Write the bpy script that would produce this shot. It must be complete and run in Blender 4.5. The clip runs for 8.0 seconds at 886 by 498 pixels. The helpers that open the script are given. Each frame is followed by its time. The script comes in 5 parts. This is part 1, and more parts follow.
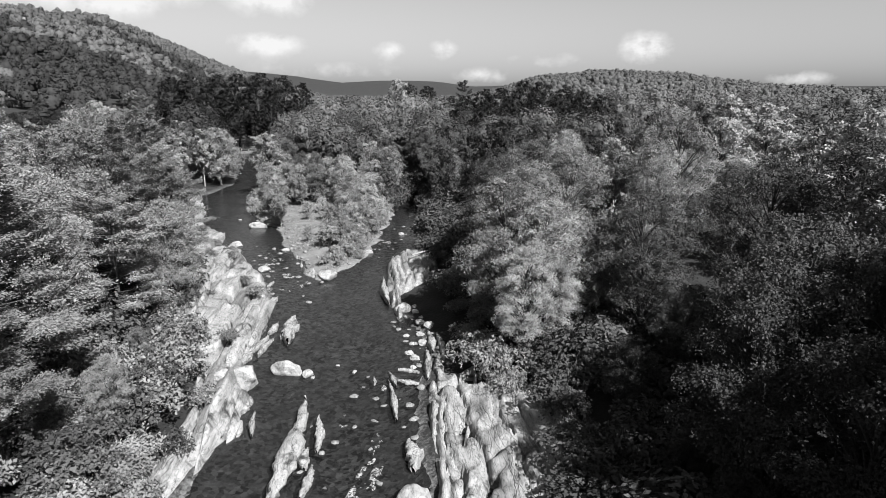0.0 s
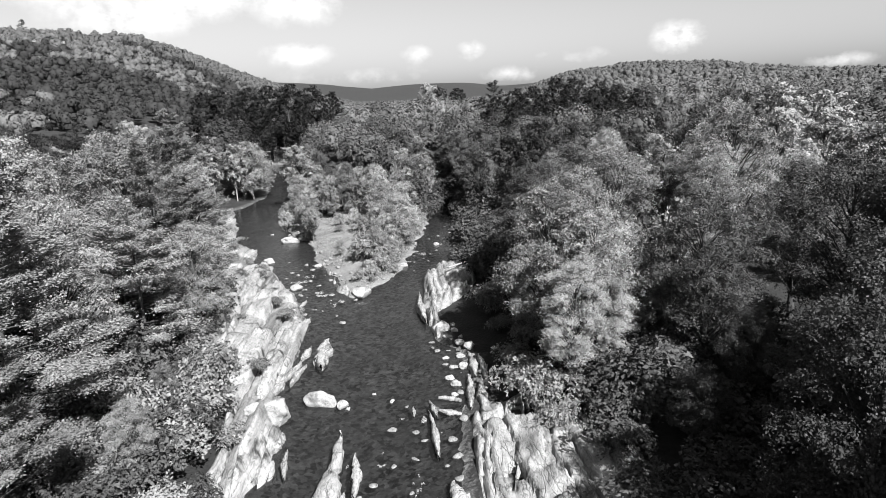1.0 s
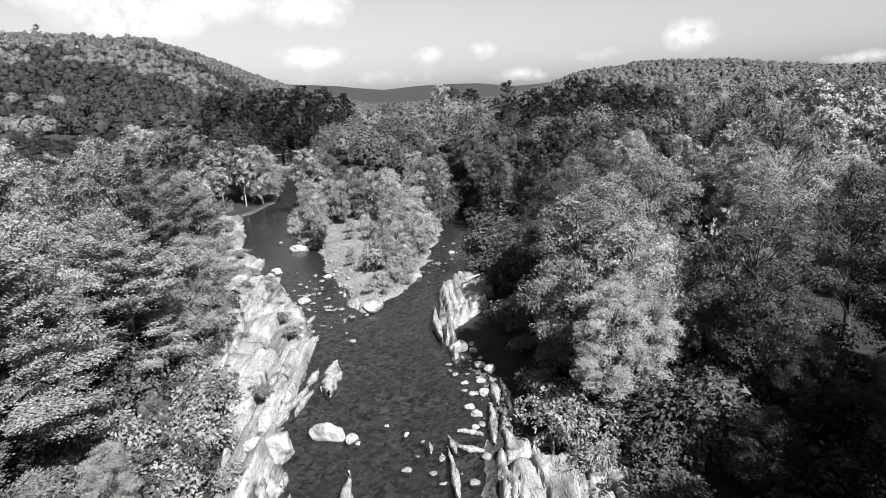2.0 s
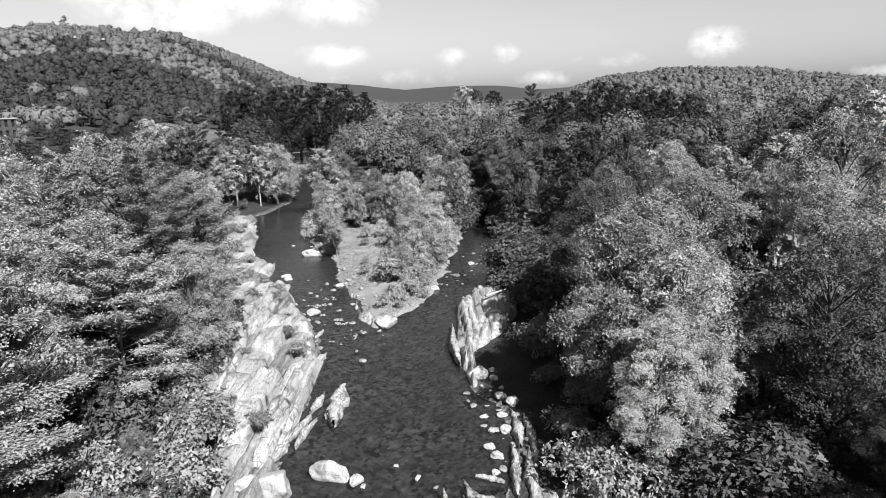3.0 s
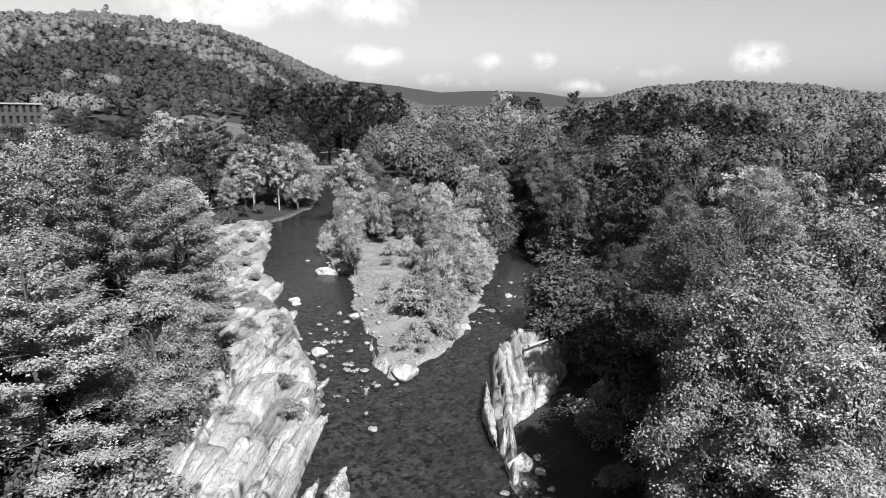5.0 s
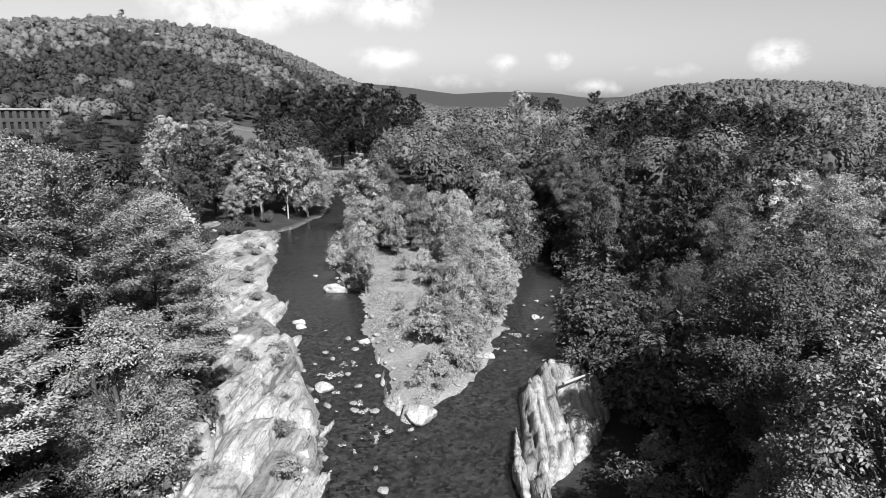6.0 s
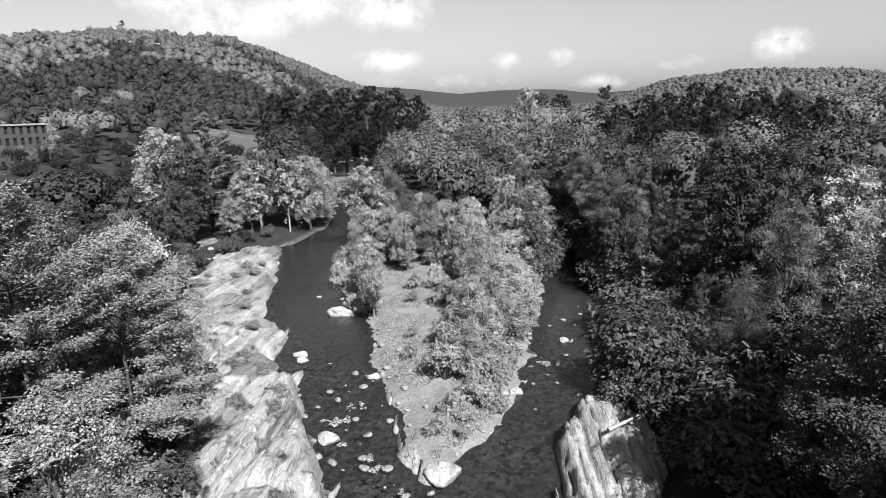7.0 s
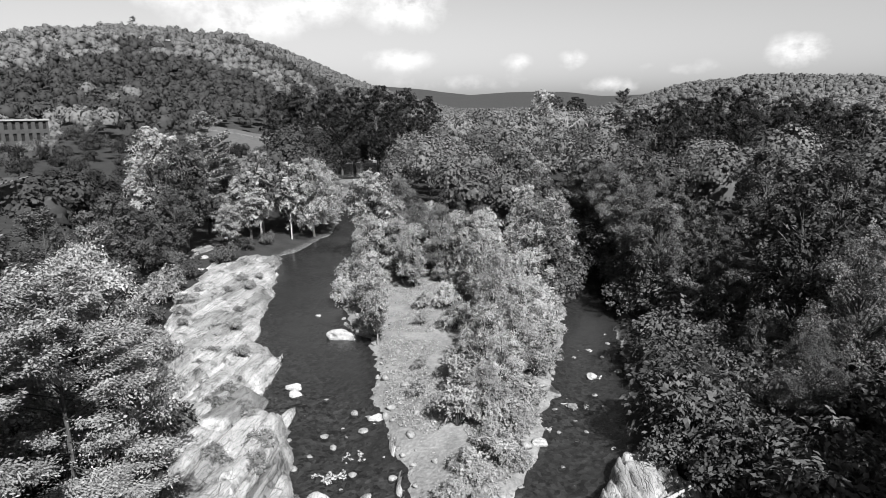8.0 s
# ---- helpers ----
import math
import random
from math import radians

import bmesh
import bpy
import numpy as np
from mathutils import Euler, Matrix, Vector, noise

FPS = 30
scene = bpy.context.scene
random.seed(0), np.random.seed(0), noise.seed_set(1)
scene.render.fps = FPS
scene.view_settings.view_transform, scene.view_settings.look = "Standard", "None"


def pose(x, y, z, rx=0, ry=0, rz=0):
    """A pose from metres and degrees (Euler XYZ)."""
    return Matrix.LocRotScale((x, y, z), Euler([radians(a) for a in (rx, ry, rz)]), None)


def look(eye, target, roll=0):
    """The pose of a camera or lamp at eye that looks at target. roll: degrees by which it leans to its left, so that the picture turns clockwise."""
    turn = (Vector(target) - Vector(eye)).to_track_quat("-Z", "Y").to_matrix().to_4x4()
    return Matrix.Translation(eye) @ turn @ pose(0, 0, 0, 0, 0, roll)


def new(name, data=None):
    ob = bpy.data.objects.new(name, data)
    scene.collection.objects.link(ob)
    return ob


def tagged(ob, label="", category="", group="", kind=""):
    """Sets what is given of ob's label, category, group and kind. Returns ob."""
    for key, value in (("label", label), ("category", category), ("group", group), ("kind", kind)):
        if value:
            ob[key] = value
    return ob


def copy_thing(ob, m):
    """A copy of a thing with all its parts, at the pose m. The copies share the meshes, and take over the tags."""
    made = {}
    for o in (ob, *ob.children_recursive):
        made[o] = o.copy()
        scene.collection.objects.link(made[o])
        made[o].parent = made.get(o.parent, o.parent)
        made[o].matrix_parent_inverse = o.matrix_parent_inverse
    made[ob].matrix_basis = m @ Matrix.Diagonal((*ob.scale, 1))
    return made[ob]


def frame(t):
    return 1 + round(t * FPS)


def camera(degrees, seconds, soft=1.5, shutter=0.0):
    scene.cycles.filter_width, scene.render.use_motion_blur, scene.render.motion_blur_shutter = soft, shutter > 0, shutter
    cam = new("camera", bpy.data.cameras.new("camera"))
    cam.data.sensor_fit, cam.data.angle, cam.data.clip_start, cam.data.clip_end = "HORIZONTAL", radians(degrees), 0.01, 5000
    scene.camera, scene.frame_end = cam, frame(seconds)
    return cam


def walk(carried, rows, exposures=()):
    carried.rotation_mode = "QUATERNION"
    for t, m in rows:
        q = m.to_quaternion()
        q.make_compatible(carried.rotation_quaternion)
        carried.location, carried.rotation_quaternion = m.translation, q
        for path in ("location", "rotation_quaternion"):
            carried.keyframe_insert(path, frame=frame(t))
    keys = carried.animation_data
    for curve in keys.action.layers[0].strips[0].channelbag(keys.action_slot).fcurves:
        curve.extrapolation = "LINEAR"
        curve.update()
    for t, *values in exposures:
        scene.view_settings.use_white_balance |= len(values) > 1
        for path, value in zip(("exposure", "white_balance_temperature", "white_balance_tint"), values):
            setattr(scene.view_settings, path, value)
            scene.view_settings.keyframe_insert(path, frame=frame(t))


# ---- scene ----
cam = camera(71.6, 8.0, 0.55)
PATH = [
    (0, (1.398, -0.427, 22.905), (1.074, 1.49, 22.435), 0.4),
    (0.5, (1.143, 1.414, 23.153), (0.736, 3.316, 22.687), -0.0),
    (1, (0.458, 3.463, 23.335), (0.022, 5.359, 22.871), -2.5),
    (1.5, (-0.302, 5.779, 23.381), (-0.763, 7.67, 22.919), -3.2),
    (3, (-2.711, 13.039, 23.539), (-3.238, 14.914, 23.085), -1.4),
    (3.5, (-3.6, 15.75, 23.601), (-4.147, 17.62, 23.15), -0.4),
    (4, (-4.66, 18.798, 23.591), (-5.227, 20.662, 23.142), 0.6),
    (4.5, (-5.744, 21.741, 23.642), (-6.334, 23.599, 23.195), 0.9),
    (4.7, (-6.245, 22.909, 23.663), (-6.843, 24.765, 23.218), 1.0),
    (6, (-9.779, 31.611, 23.7), (-10.437, 33.448, 23.261), 0.6),
    (6.5, (-11.268, 34.877, 23.829), (-11.936, 36.71, 23.39), -0.9),
    (7, (-12.858, 38.321, 23.897), (-13.542, 40.149, 23.459), -1.4),
    (7.5, (-14.315, 41.614, 24.001), (-15.013, 43.437, 23.565), -0.7),
    (8, (-15.83, 44.888, 24.162), (-16.538, 46.707, 23.727), -0.5),
]
EXPOSURE = 2.05
walk(cam, [(t, look(eye, target, roll)) for t, eye, target, roll in PATH],
     [(0, EXPOSURE - 0.2), (0.4, EXPOSURE - 0.03), (1.0, EXPOSURE + 0.05), (4.0, EXPOSURE), (8, EXPOSURE - 0.06)])

# ---- light ----
SUN_AZ, SUN_EL = 136.0, 44.0      # degrees clockwise from +y; above the horizon


def add_sun():
    lamp = bpy.data.lights.new("sun", "SUN")
    lamp.energy, lamp.angle, lamp.color = 5.0, radians(0.53), (1.0, 1.0, 1.0)
    ob = new("sun", lamp)
    a, e = radians(SUN_AZ), radians(SUN_EL)
    to = Vector((math.sin(a) * math.cos(e), math.cos(a) * math.cos(e), math.sin(e)))
    ob.matrix_world = look(to * 300, (0, 0, 0))


class Nodes:
    """Short hand for building a node tree."""

    def __init__(self, tree):
        self.tree = tree
        tree.nodes.clear()

    def add(self, kind, **sets):
        n = self.tree.nodes.new(kind)
        for key, value in sets.items():
            setattr(n, key, value)
        return n

    def put(self, a, b):
        self.tree.links.new(a, b)

    def math(self, op, a, b=None, c=None, clamp=False):
        n = self.tree.nodes.new("ShaderNodeMath")
        n.operation, n.use_clamp = op, clamp
        for k, v in enumerate((a, b, c)):
            if v is None:
                continue
            if isinstance(v, (int, float)):
                n.inputs[k].default_value = v
            else:
                self.tree.links.new(v, n.inputs[k])
        return n.outputs[0]

    def noise(self, vec, scale, detail=4.0, rough=0.6, dist=0.0):
        n = self.tree.nodes.new("ShaderNodeTexNoise")
        n.inputs["Scale"].default_value, n.inputs["Detail"].default_value = scale, detail
        n.inputs["Roughness"].default_value, n.inputs["Distortion"].default_value = rough, dist
        if vec is not None:
            self.tree.links.new(vec, n.inputs["Vector"])
        return n.outputs["Fac"]

    def ramp(self, fac, stops):
        n = self.tree.nodes.new("ShaderNodeValToRGB")
        els = n.color_ramp.elements
        while len(els) < len(stops):
            els.new(0.5)
        for el, (p, v) in zip(els, stops):
            el.position, el.color = p, (v, v, v, 1)
        self.tree.links.new(fac, n.inputs[0])
        return n.outputs[0]

    def scaled(self, vec, s):
        n = self.tree.nodes.new("ShaderNodeVectorMath")
        n.operation = "MULTIPLY"
        n.inputs[1].default_value = s
        self.tree.links.new(vec, n.inputs[0])
        return n.outputs[0]


# clouds: bearing left of +y, elevation, half width, half height, all in degrees, and thickness
CLOUDS = [
    (25.0, 4.6, 2.3, 0.75, 0.9), (14.5, 4.3, 1.1, 0.6, 0.6), (9.7, 4.4, 1.0, 0.7, 0.65), (-7.8, 4.5, 1.7, 0.95, 0.95),
    (38.0, 7.6, 4.0, 1.2, 0.95), (31.8, 9.3, 2.6, 1.2, 1.0), (24.5, 9.0, 2.8, 1.6, 1.0), (43.0, 9.6, 4.0, 1.0, 0.9),
    (20.0, 2.6, 7.0, 0.8, 0.24), (0.5, 3.5, 4.0, 0.7, 0.26), (-19.5, 1.9, 2.0, 0.5, 0.5), (58.0, 11.0, 6.0, 2.0, 0.9),
    (6.0, 2.2, 2.2, 0.6, 0.4),
]


def add_world():
    world = bpy.data.worlds.new("sky")
    scene.world = world
    world.use_nodes = True
    k = Nodes(world.node_tree)
    sky = k.add("ShaderNodeTexSky", sky_type="NISHITA", sun_disc=False)
    sky.sun_elevation, sky.sun_rotation = radians(SUN_EL), radians(SUN_AZ)
    sky.air_density, sky.dust_density, sky.ozone_density = 1.0, 2.2, 1.0
    grey = k.add("ShaderNodeRGBToBW")
    k.put(sky.outputs[0], grey.inputs[0])
    way = k.add("ShaderNodeTexCoord").outputs["Generated"]
    xyz = k.add("ShaderNodeSeparateXYZ")
    k.put(way, xyz.inputs[0])
    deg = 180 / math.pi
    bearing = k.math("MULTIPLY", k.math("ARCTAN2", k.math("MULTIPLY", xyz.outputs[0], -1.0), xyz.outputs[1]), deg)
    height = k.math("MULTIPLY", k.math("ARCSINE", xyz.outputs[2]), deg)
    n1 = k.noise(way, 34.0, 6.0, 0.62)
    n2 = k.noise(k.scaled(way, (1.0, 1.0, 2.2)), 15.0, 5.0, 0.6)
    total = None
    for az, el, w, h, thick in CLOUDS:
        du = k.math("DIVIDE", k.math("SUBTRACT", bearing, az), w)
        dv = k.math("DIVIDE", k.math("SUBTRACT", height, el), h)
        r2 = k.math("ADD", k.math("MULTIPLY", du, du), k.math("MULTIPLY", dv, dv))
        g = k.math("MULTIPLY", k.math("EXPONENT", k.math("MULTIPLY", r2, -0.8)), thick)
        total = g if total is None else k.math("ADD", total, g)
    # scattered cumulus over the rest of the sky
    rest = k.math("MULTIPLY", k.math("SUBTRACT", k.noise(k.scaled(way, (1, 1, 2.5)), 5.0, 6.0, 0.55), 0.60, clamp=True), 5.0)
    rest = k.math("MULTIPLY", rest, k.math("MULTIPLY", k.math("SUBTRACT", height, 12.0), 0.12, clamp=True))
    shape = k.math("ADD", k.math("MULTIPLY", k.math("SUBTRACT", n1, 0.5), 2.6), k.math("MULTIPLY", k.math("SUBTRACT", n2, 0.5), 2.4))
    body = k.math("ADD", total, rest)
    dens = k.math("MULTIPLY", body, k.math("ADD", shape, 1.0))
    dens = k.math("MULTIPLY", k.math("SUBTRACT", dens, 0.14), 1.7, clamp=True)
    dens = k.math("SMOOTH_MIN", dens, 1.0, 0.2)
    mix = k.add("ShaderNodeMix", data_type="FLOAT")
    k.put(dens, mix.inputs[0])
    k.put(k.math("MULTIPLY", grey.outputs[0], SKY_GAIN), mix.inputs[2])
    mix.inputs[3].default_value = CLOUD_LIGHT
    back = k.add("ShaderNodeBackground")
    k.put(mix.outputs[0], back.inputs[0])
    back.inputs[1].default_value = 0.1
    out = k.add("ShaderNodeOutputWorld")
    k.put(back.outputs[0], out.inputs[0])


SKY_GAIN, CLOUD_LIGHT = 0.41, 2.6
add_sun()
add_world()


# ---- materials: the film is black and white, so every colour is a grey ----
def material(name, rough=0.8, spec=0.3):
    mat = bpy.data.materials.new(name)
    mat.use_nodes = True
    k = Nodes(mat.node_tree)
    bsdf = k.add("ShaderNodeBsdfPrincipled")
    bsdf.inputs["Roughness"].default_value = rough
    bsdf.inputs["Specular IOR Level"].default_value = spec
    out = k.add("ShaderNodeOutputMaterial")
    k.put(bsdf.outputs[0], out.inputs[0])
    return mat, k, bsdf, out


def bump(k, bsdf, height, strength=0.5, distance=0.05):
    b = k.add("ShaderNodeBump")
    b.inputs["Strength"].default_value, b.inputs["Distance"].default_value = strength, distance
    k.put(height, b.inputs["Height"])
    k.put(b.outputs[0], bsdf.inputs["Normal"])


def leaf_material(name, low, high, patch=0.25, gloss=0.6, through_share=0.14, single=0.25, shine=0.14):
    """Leaves: each leaf, sprig and tree its own grey, broad patches of older and younger growth."""
    mat, k, bsdf, out = material(name, gloss, shine)
    geo = k.add("ShaderNodeNewGeometry")
    info = k.add("ShaderNodeObjectInfo")
    pos = geo.outputs["Position"]
    f = k.math("MULTIPLY", geo.outputs["Random Per Island"], single)
    f = k.math("ADD", f, k.math("MULTIPLY", info.outputs["Random"], 0.35))
    f = k.math("ADD", f, k.math("MULTIPLY", k.noise(pos, patch, 3.0), 0.5))
    kind = k.add("ShaderNodeAttribute", attribute_name="species")
    f = k.math("ADD", f, k.math("MULTIPLY", kind.outputs["Fac"], 0.5))
    half = 0.5 * single
    tone = k.ramp(f, [(0.1 + half, low), (0.75 + half, high)])
    k.put(tone, bsdf.inputs["Base Color"])
    tr = k.add("ShaderNodeBsdfTranslucent")
    k.put(tone, tr.inputs[0])
    mix = k.add("ShaderNodeMixShader")
    mix.inputs[0].default_value = through_share
    k.put(bsdf.outputs[0], mix.inputs[1])
    k.put(tr.outputs[0], mix.inputs[2])
    k.put(mix.outputs[0], out.inputs[0])
    return mat


def bark_material(name, low, high):
    mat, k, bsdf, out = material(name, 0.9, 0.2)
    pos = k.add("ShaderNodeTexCoord").outputs["Object"]
    n = k.noise(k.scaled(pos, (6, 6, 1.2)), 2.0, 5.0)
    k.put(k.ramp(n, [(0.3, low), (0.7, high)]), bsdf.inputs["Base Color"])
    bump(k, bsdf, n, 0.6, 0.04)
    return mat


def rock_material(name, low, high, dark=0.1, seams=0.0):
    """Pale schist: banded along the strike, pitted, stained dark in places."""
    mat, k, bsdf, out = material(name, 0.75, 0.25)
    geo = k.add("ShaderNodeNewGeometry")
    pos = geo.outputs["Position"]
    turn = k.add("ShaderNodeVectorRotate", rotation_type="Z_AXIS")
    turn.inputs["Angle"].default_value = radians(-16)
    k.put(pos, turn.inputs["Vector"])
    bands = k.noise(k.scaled(turn.outputs[0], (2.2, 0.25, 2.2)), 1.0, 6.0, 0.65, 0.4)
    grain = k.noise(pos, 3.5, 6.0, 0.7)
    stain = k.noise(pos, 0.55, 4.0, 0.6, 0.6)
    f = k.math("ADD", k.math("MULTIPLY", bands, 0.6), k.math("MULTIPLY", grain, 0.4))
    tone = k.ramp(f, [(0.32, low), (0.62, high)])
    spots = k.ramp(stain, [(0.30, dark / high), (0.44, 1.0)])
    crack = k.ramp(k.noise(k.scaled(turn.outputs[0], (1.6, 0.35, 1.6)), 2.3, 3.0, 0.5, 1.2), [(0.0, 1.0), (0.47, 1.0), (0.495, 0.35), (0.52, 1.0)])
    plates = []
    for sx, sy, wide in ((0.7, 0.07, 0.02), (1.6, 0.16, 0.03)):
        wander = k.add("ShaderNodeVectorMath", operation="ADD")
        k.put(k.scaled(turn.outputs[0], (sx, sy, sx)), wander.inputs[0])
        shift = k.add("ShaderNodeTexNoise")
        shift.inputs["Scale"].default_value, shift.inputs["Detail"].default_value = 0.8, 3.0
        k.put(pos, shift.inputs["Vector"])
        k.put(k.scaled(shift.outputs["Color"], (0.5, 0.5, 0.5)), wander.inputs[1])
        cells = k.add("ShaderNodeTexVoronoi", feature="DISTANCE_TO_EDGE")
        cells.inputs["Scale"].default_value = 1.0
        k.put(wander.outputs[0], cells.inputs["Vector"])
        plates.append(k.ramp(cells.outputs["Distance"], [(0.0, 0.3), (wide * 0.5, 0.5), (wide, 1.0)]))
    some = k.math("MULTIPLY", k.ramp(k.noise(pos, 0.35, 2.0), [(0.42, 0.0), (0.6, 1.0)]), seams)
    lines = k.math("MULTIPLY", plates[0], plates[1])
    crack = k.math("MULTIPLY", crack, k.math("ADD", k.math("MULTIPLY", some, lines), k.math("SUBTRACT", 1.0, some)))
    mul = k.math("MULTIPLY", k.math("MULTIPLY", tone, spots), crack)
    bed = k.add("ShaderNodeAttribute", attribute_name="weathered").outputs["Fac"]
    mul = k.math("MULTIPLY", mul, k.math("SUBTRACT", 1.0, k.math("MULTIPLY", bed, 0.55)))
    k.put(mul, bsdf.inputs["Base Color"])
    bump(k, bsdf, k.math("ADD", f, k.math("MULTIPLY", lines, 0.3 * seams)), 0.9, 0.14)
    return mat


def ground_material():
    """Forest floor, with sand and gravel where the height attribute says that the river reaches."""
    mat, k, bsdf, out = material("earth", 0.9, 0.15)
    pos = k.add("ShaderNodeNewGeometry").outputs["Position"]
    att = k.add("ShaderNodeAttribute", attribute_name="sand").outputs["Fac"]
    wet = k.add("ShaderNodeAttribute", attribute_name="bed").outputs["Fac"]
    vor = k.add("ShaderNodeTexVoronoi")
    vor.inputs["Scale"].default_value = 3.2
    k.put(pos, vor.inputs["Vector"])
    pebble = k.add("ShaderNodeRGBToBW")
    k.put(vor.outputs["Color"], pebble.inputs[0])
    n1, n2 = k.noise(pos, 0.35, 6.0, 0.65), k.noise(pos, 4.0, 5.0, 0.7)
    leafy = k.add("ShaderNodeAttribute", attribute_name="leafy").outputs["Fac"]
    # soil kept near black: the shade between crowns is put into its colour
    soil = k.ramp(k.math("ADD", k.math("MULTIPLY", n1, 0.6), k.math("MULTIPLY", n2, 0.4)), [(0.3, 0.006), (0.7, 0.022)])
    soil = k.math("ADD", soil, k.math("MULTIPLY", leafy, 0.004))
    sand = k.ramp(k.math("ADD", k.math("MULTIPLY", n1, 0.55), k.math("MULTIPLY", n2, 0.45)), [(0.32, 0.045), (0.68, 0.15)])
    stones = k.ramp(k.math("ADD", k.math("MULTIPLY", k.noise(pos, 1.3, 6.0, 0.72), 0.7), k.math("MULTIPLY", pebble.outputs[0], 0.35)), [(0.38, 0.006), (0.78, 0.28)])
    a = k.add("ShaderNodeMix", data_type="RGBA")
    k.put(k.ramp(k.math("ADD", att, k.math("MULTIPLY", k.math("SUBTRACT", n2, 0.5), 0.7)), [(0.35, 0.0), (0.65, 1.0)]), a.inputs[0])
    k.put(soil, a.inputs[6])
    k.put(sand, a.inputs[7])
    b = k.add("ShaderNodeMix", data_type="RGBA")
    k.put(wet, b.inputs[0])
    k.put(a.outputs[2], b.inputs[6])
    k.put(stones, b.inputs[7])
    k.put(b.outputs[2], bsdf.inputs["Base Color"])
    bump(k, bsdf, k.math("ADD", n2, vor.outputs["Distance"]), 0.5, 0.12)
    return mat


def water_material():
    mat = bpy.data.materials.new("river water")
    mat.use_nodes = True
    k = Nodes(mat.node_tree)
    out = k.add("ShaderNodeOutputMaterial")
    clear = k.add("ShaderNodeBsdfTransparent")
    clear.inputs[0].default_value = (0.4, 0.4, 0.4, 1)
    murk = k.add("ShaderNodeBsdfDiffuse")
    murk.inputs[0].default_value = (0.014, 0.014, 0.014, 1)
    under = k.add("ShaderNodeMixShader")
    pos = k.add("ShaderNodeNewGeometry").outputs["Position"]
    deep = k.add("ShaderNodeAttribute", attribute_name="deep").outputs["Fac"]
    k.put(k.math("ADD", k.ramp(k.noise(pos, 0.16, 4.0, 0.6), [(0.35, 0.08), (0.65, 0.5)]), k.math("MULTIPLY", deep, 0.5), clamp=True), under.inputs[0])
    k.put(clear.outputs[0], under.inputs[1])
    k.put(murk.outputs[0], under.inputs[2])
    gloss = k.add("ShaderNodeBsdfGlossy")
    gloss.inputs["Roughness"].default_value = 0.08
    b = k.add("ShaderNodeBump")
    b.inputs["Strength"].default_value, b.inputs["Distance"].default_value = 0.35, 0.08
    k.put(k.math("ADD", k.noise(k.scaled(pos, (2.4, 1.2, 1.0)), 1.0, 4.0, 0.6), k.math("MULTIPLY", k.noise(pos, 6.0, 2.0), 0.3)), b.inputs["Height"])
    k.put(b.outputs[0], gloss.inputs["Normal"])
    fres = k.add("ShaderNodeFresnel")
    fres.inputs[0].default_value = 1.33
    k.put(b.outputs[0], fres.inputs["Normal"])
    top = k.add("ShaderNodeMixShader")
    k.put(fres.outputs[0], top.inputs[0])
    k.put(under.outputs[0], top.inputs[1])
    k.put(gloss.outputs[0], top.inputs[2])
    k.put(top.outputs[0], out.inputs[0])
    return mat


LEAF = leaf_material("broad leaves", 0.055, 0.205, gloss=0.7, shine=0.08)
NEEDLE = leaf_material("pine needles", 0.08, 0.205, gloss=0.75, through_share=0.25, single=0.2, shine=0.05)
BUSH = leaf_material("shrub leaves", 0.05, 0.17, gloss=0.7, shine=0.08)
# darkened copy of the broad leaves: the woods' shade is painted into its tone
SHADE_TONE = leaf_material("oak leaves", 0.011, 0.058, gloss=0.7, shine=0.08)
# halfway to the darkest copy, so partial shade sits in the leaf colour
HALF_SHADE = leaf_material("basswood leaves", 0.025, 0.12, gloss=0.7, shine=0.08)
PALELEAF = leaf_material("pale willow leaves", 0.085, 0.195, gloss=0.7, shine=0.08)
# near-black maple leaves: a cloud's shadow put into their colour
CLOUDSHADE_LEAF = leaf_material("dark maple leaves", 0.006, 0.024, single=0.2, shine=0.05)
# undergrowth tone with the shade below the crowns painted in
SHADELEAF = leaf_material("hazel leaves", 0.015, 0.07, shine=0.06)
WOODS = leaf_material("distant leaves", 0.012, 0.08, 0.06, single=0.1, shine=0.05)
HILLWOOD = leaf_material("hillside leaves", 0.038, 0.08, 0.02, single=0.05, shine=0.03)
# hillside leaves darkened: cloud shadow painted over the lower slope
HILL_SHADE = leaf_material("hemlock stand", 0.008, 0.03, 0.02, single=0.05, shine=0.03)
# the west valley's cloud shadow, carried by leaf colour alone
VALLEY_SHADE = leaf_material("valley hemlocks", 0.006, 0.032, 0.06, single=0.1, shine=0.05)
BARK = bark_material("grey bark", 0.012, 0.045)
PALEBARK = bark_material("pale bark", 0.08, 0.22)
ROCK = rock_material("pale schist", 0.08, 0.23, 0.025, 0.9)
BOULDER = rock_material("pale boulder", 0.11, 0.23, 0.08)
STONE = rock_material("river stone", 0.05, 0.15, 0.03)
EARTH = ground_material()
WATER = water_material()


# ---- numbers in the plan ----
def lattice(seed):
    return np.random.RandomState(seed).rand(128, 128)


def vnoise(x, y, seed=0):
    g = lattice(seed)
    x, y = np.asarray(x, float), np.asarray(y, float)
    i, j = np.floor(x).astype(int), np.floor(y).astype(int)
    u, v = x - i, y - j
    u, v = u * u * (3 - 2 * u), v * v * (3 - 2 * v)
    a, b = g[i % 128, j % 128], g[(i + 1) % 128, j % 128]
    c, d = g[i % 128, (j + 1) % 128], g[(i + 1) % 128, (j + 1) % 128]
    return (a * (1 - u) + b * u) * (1 - v) + (c * (1 - u) + d * u) * v - 0.5


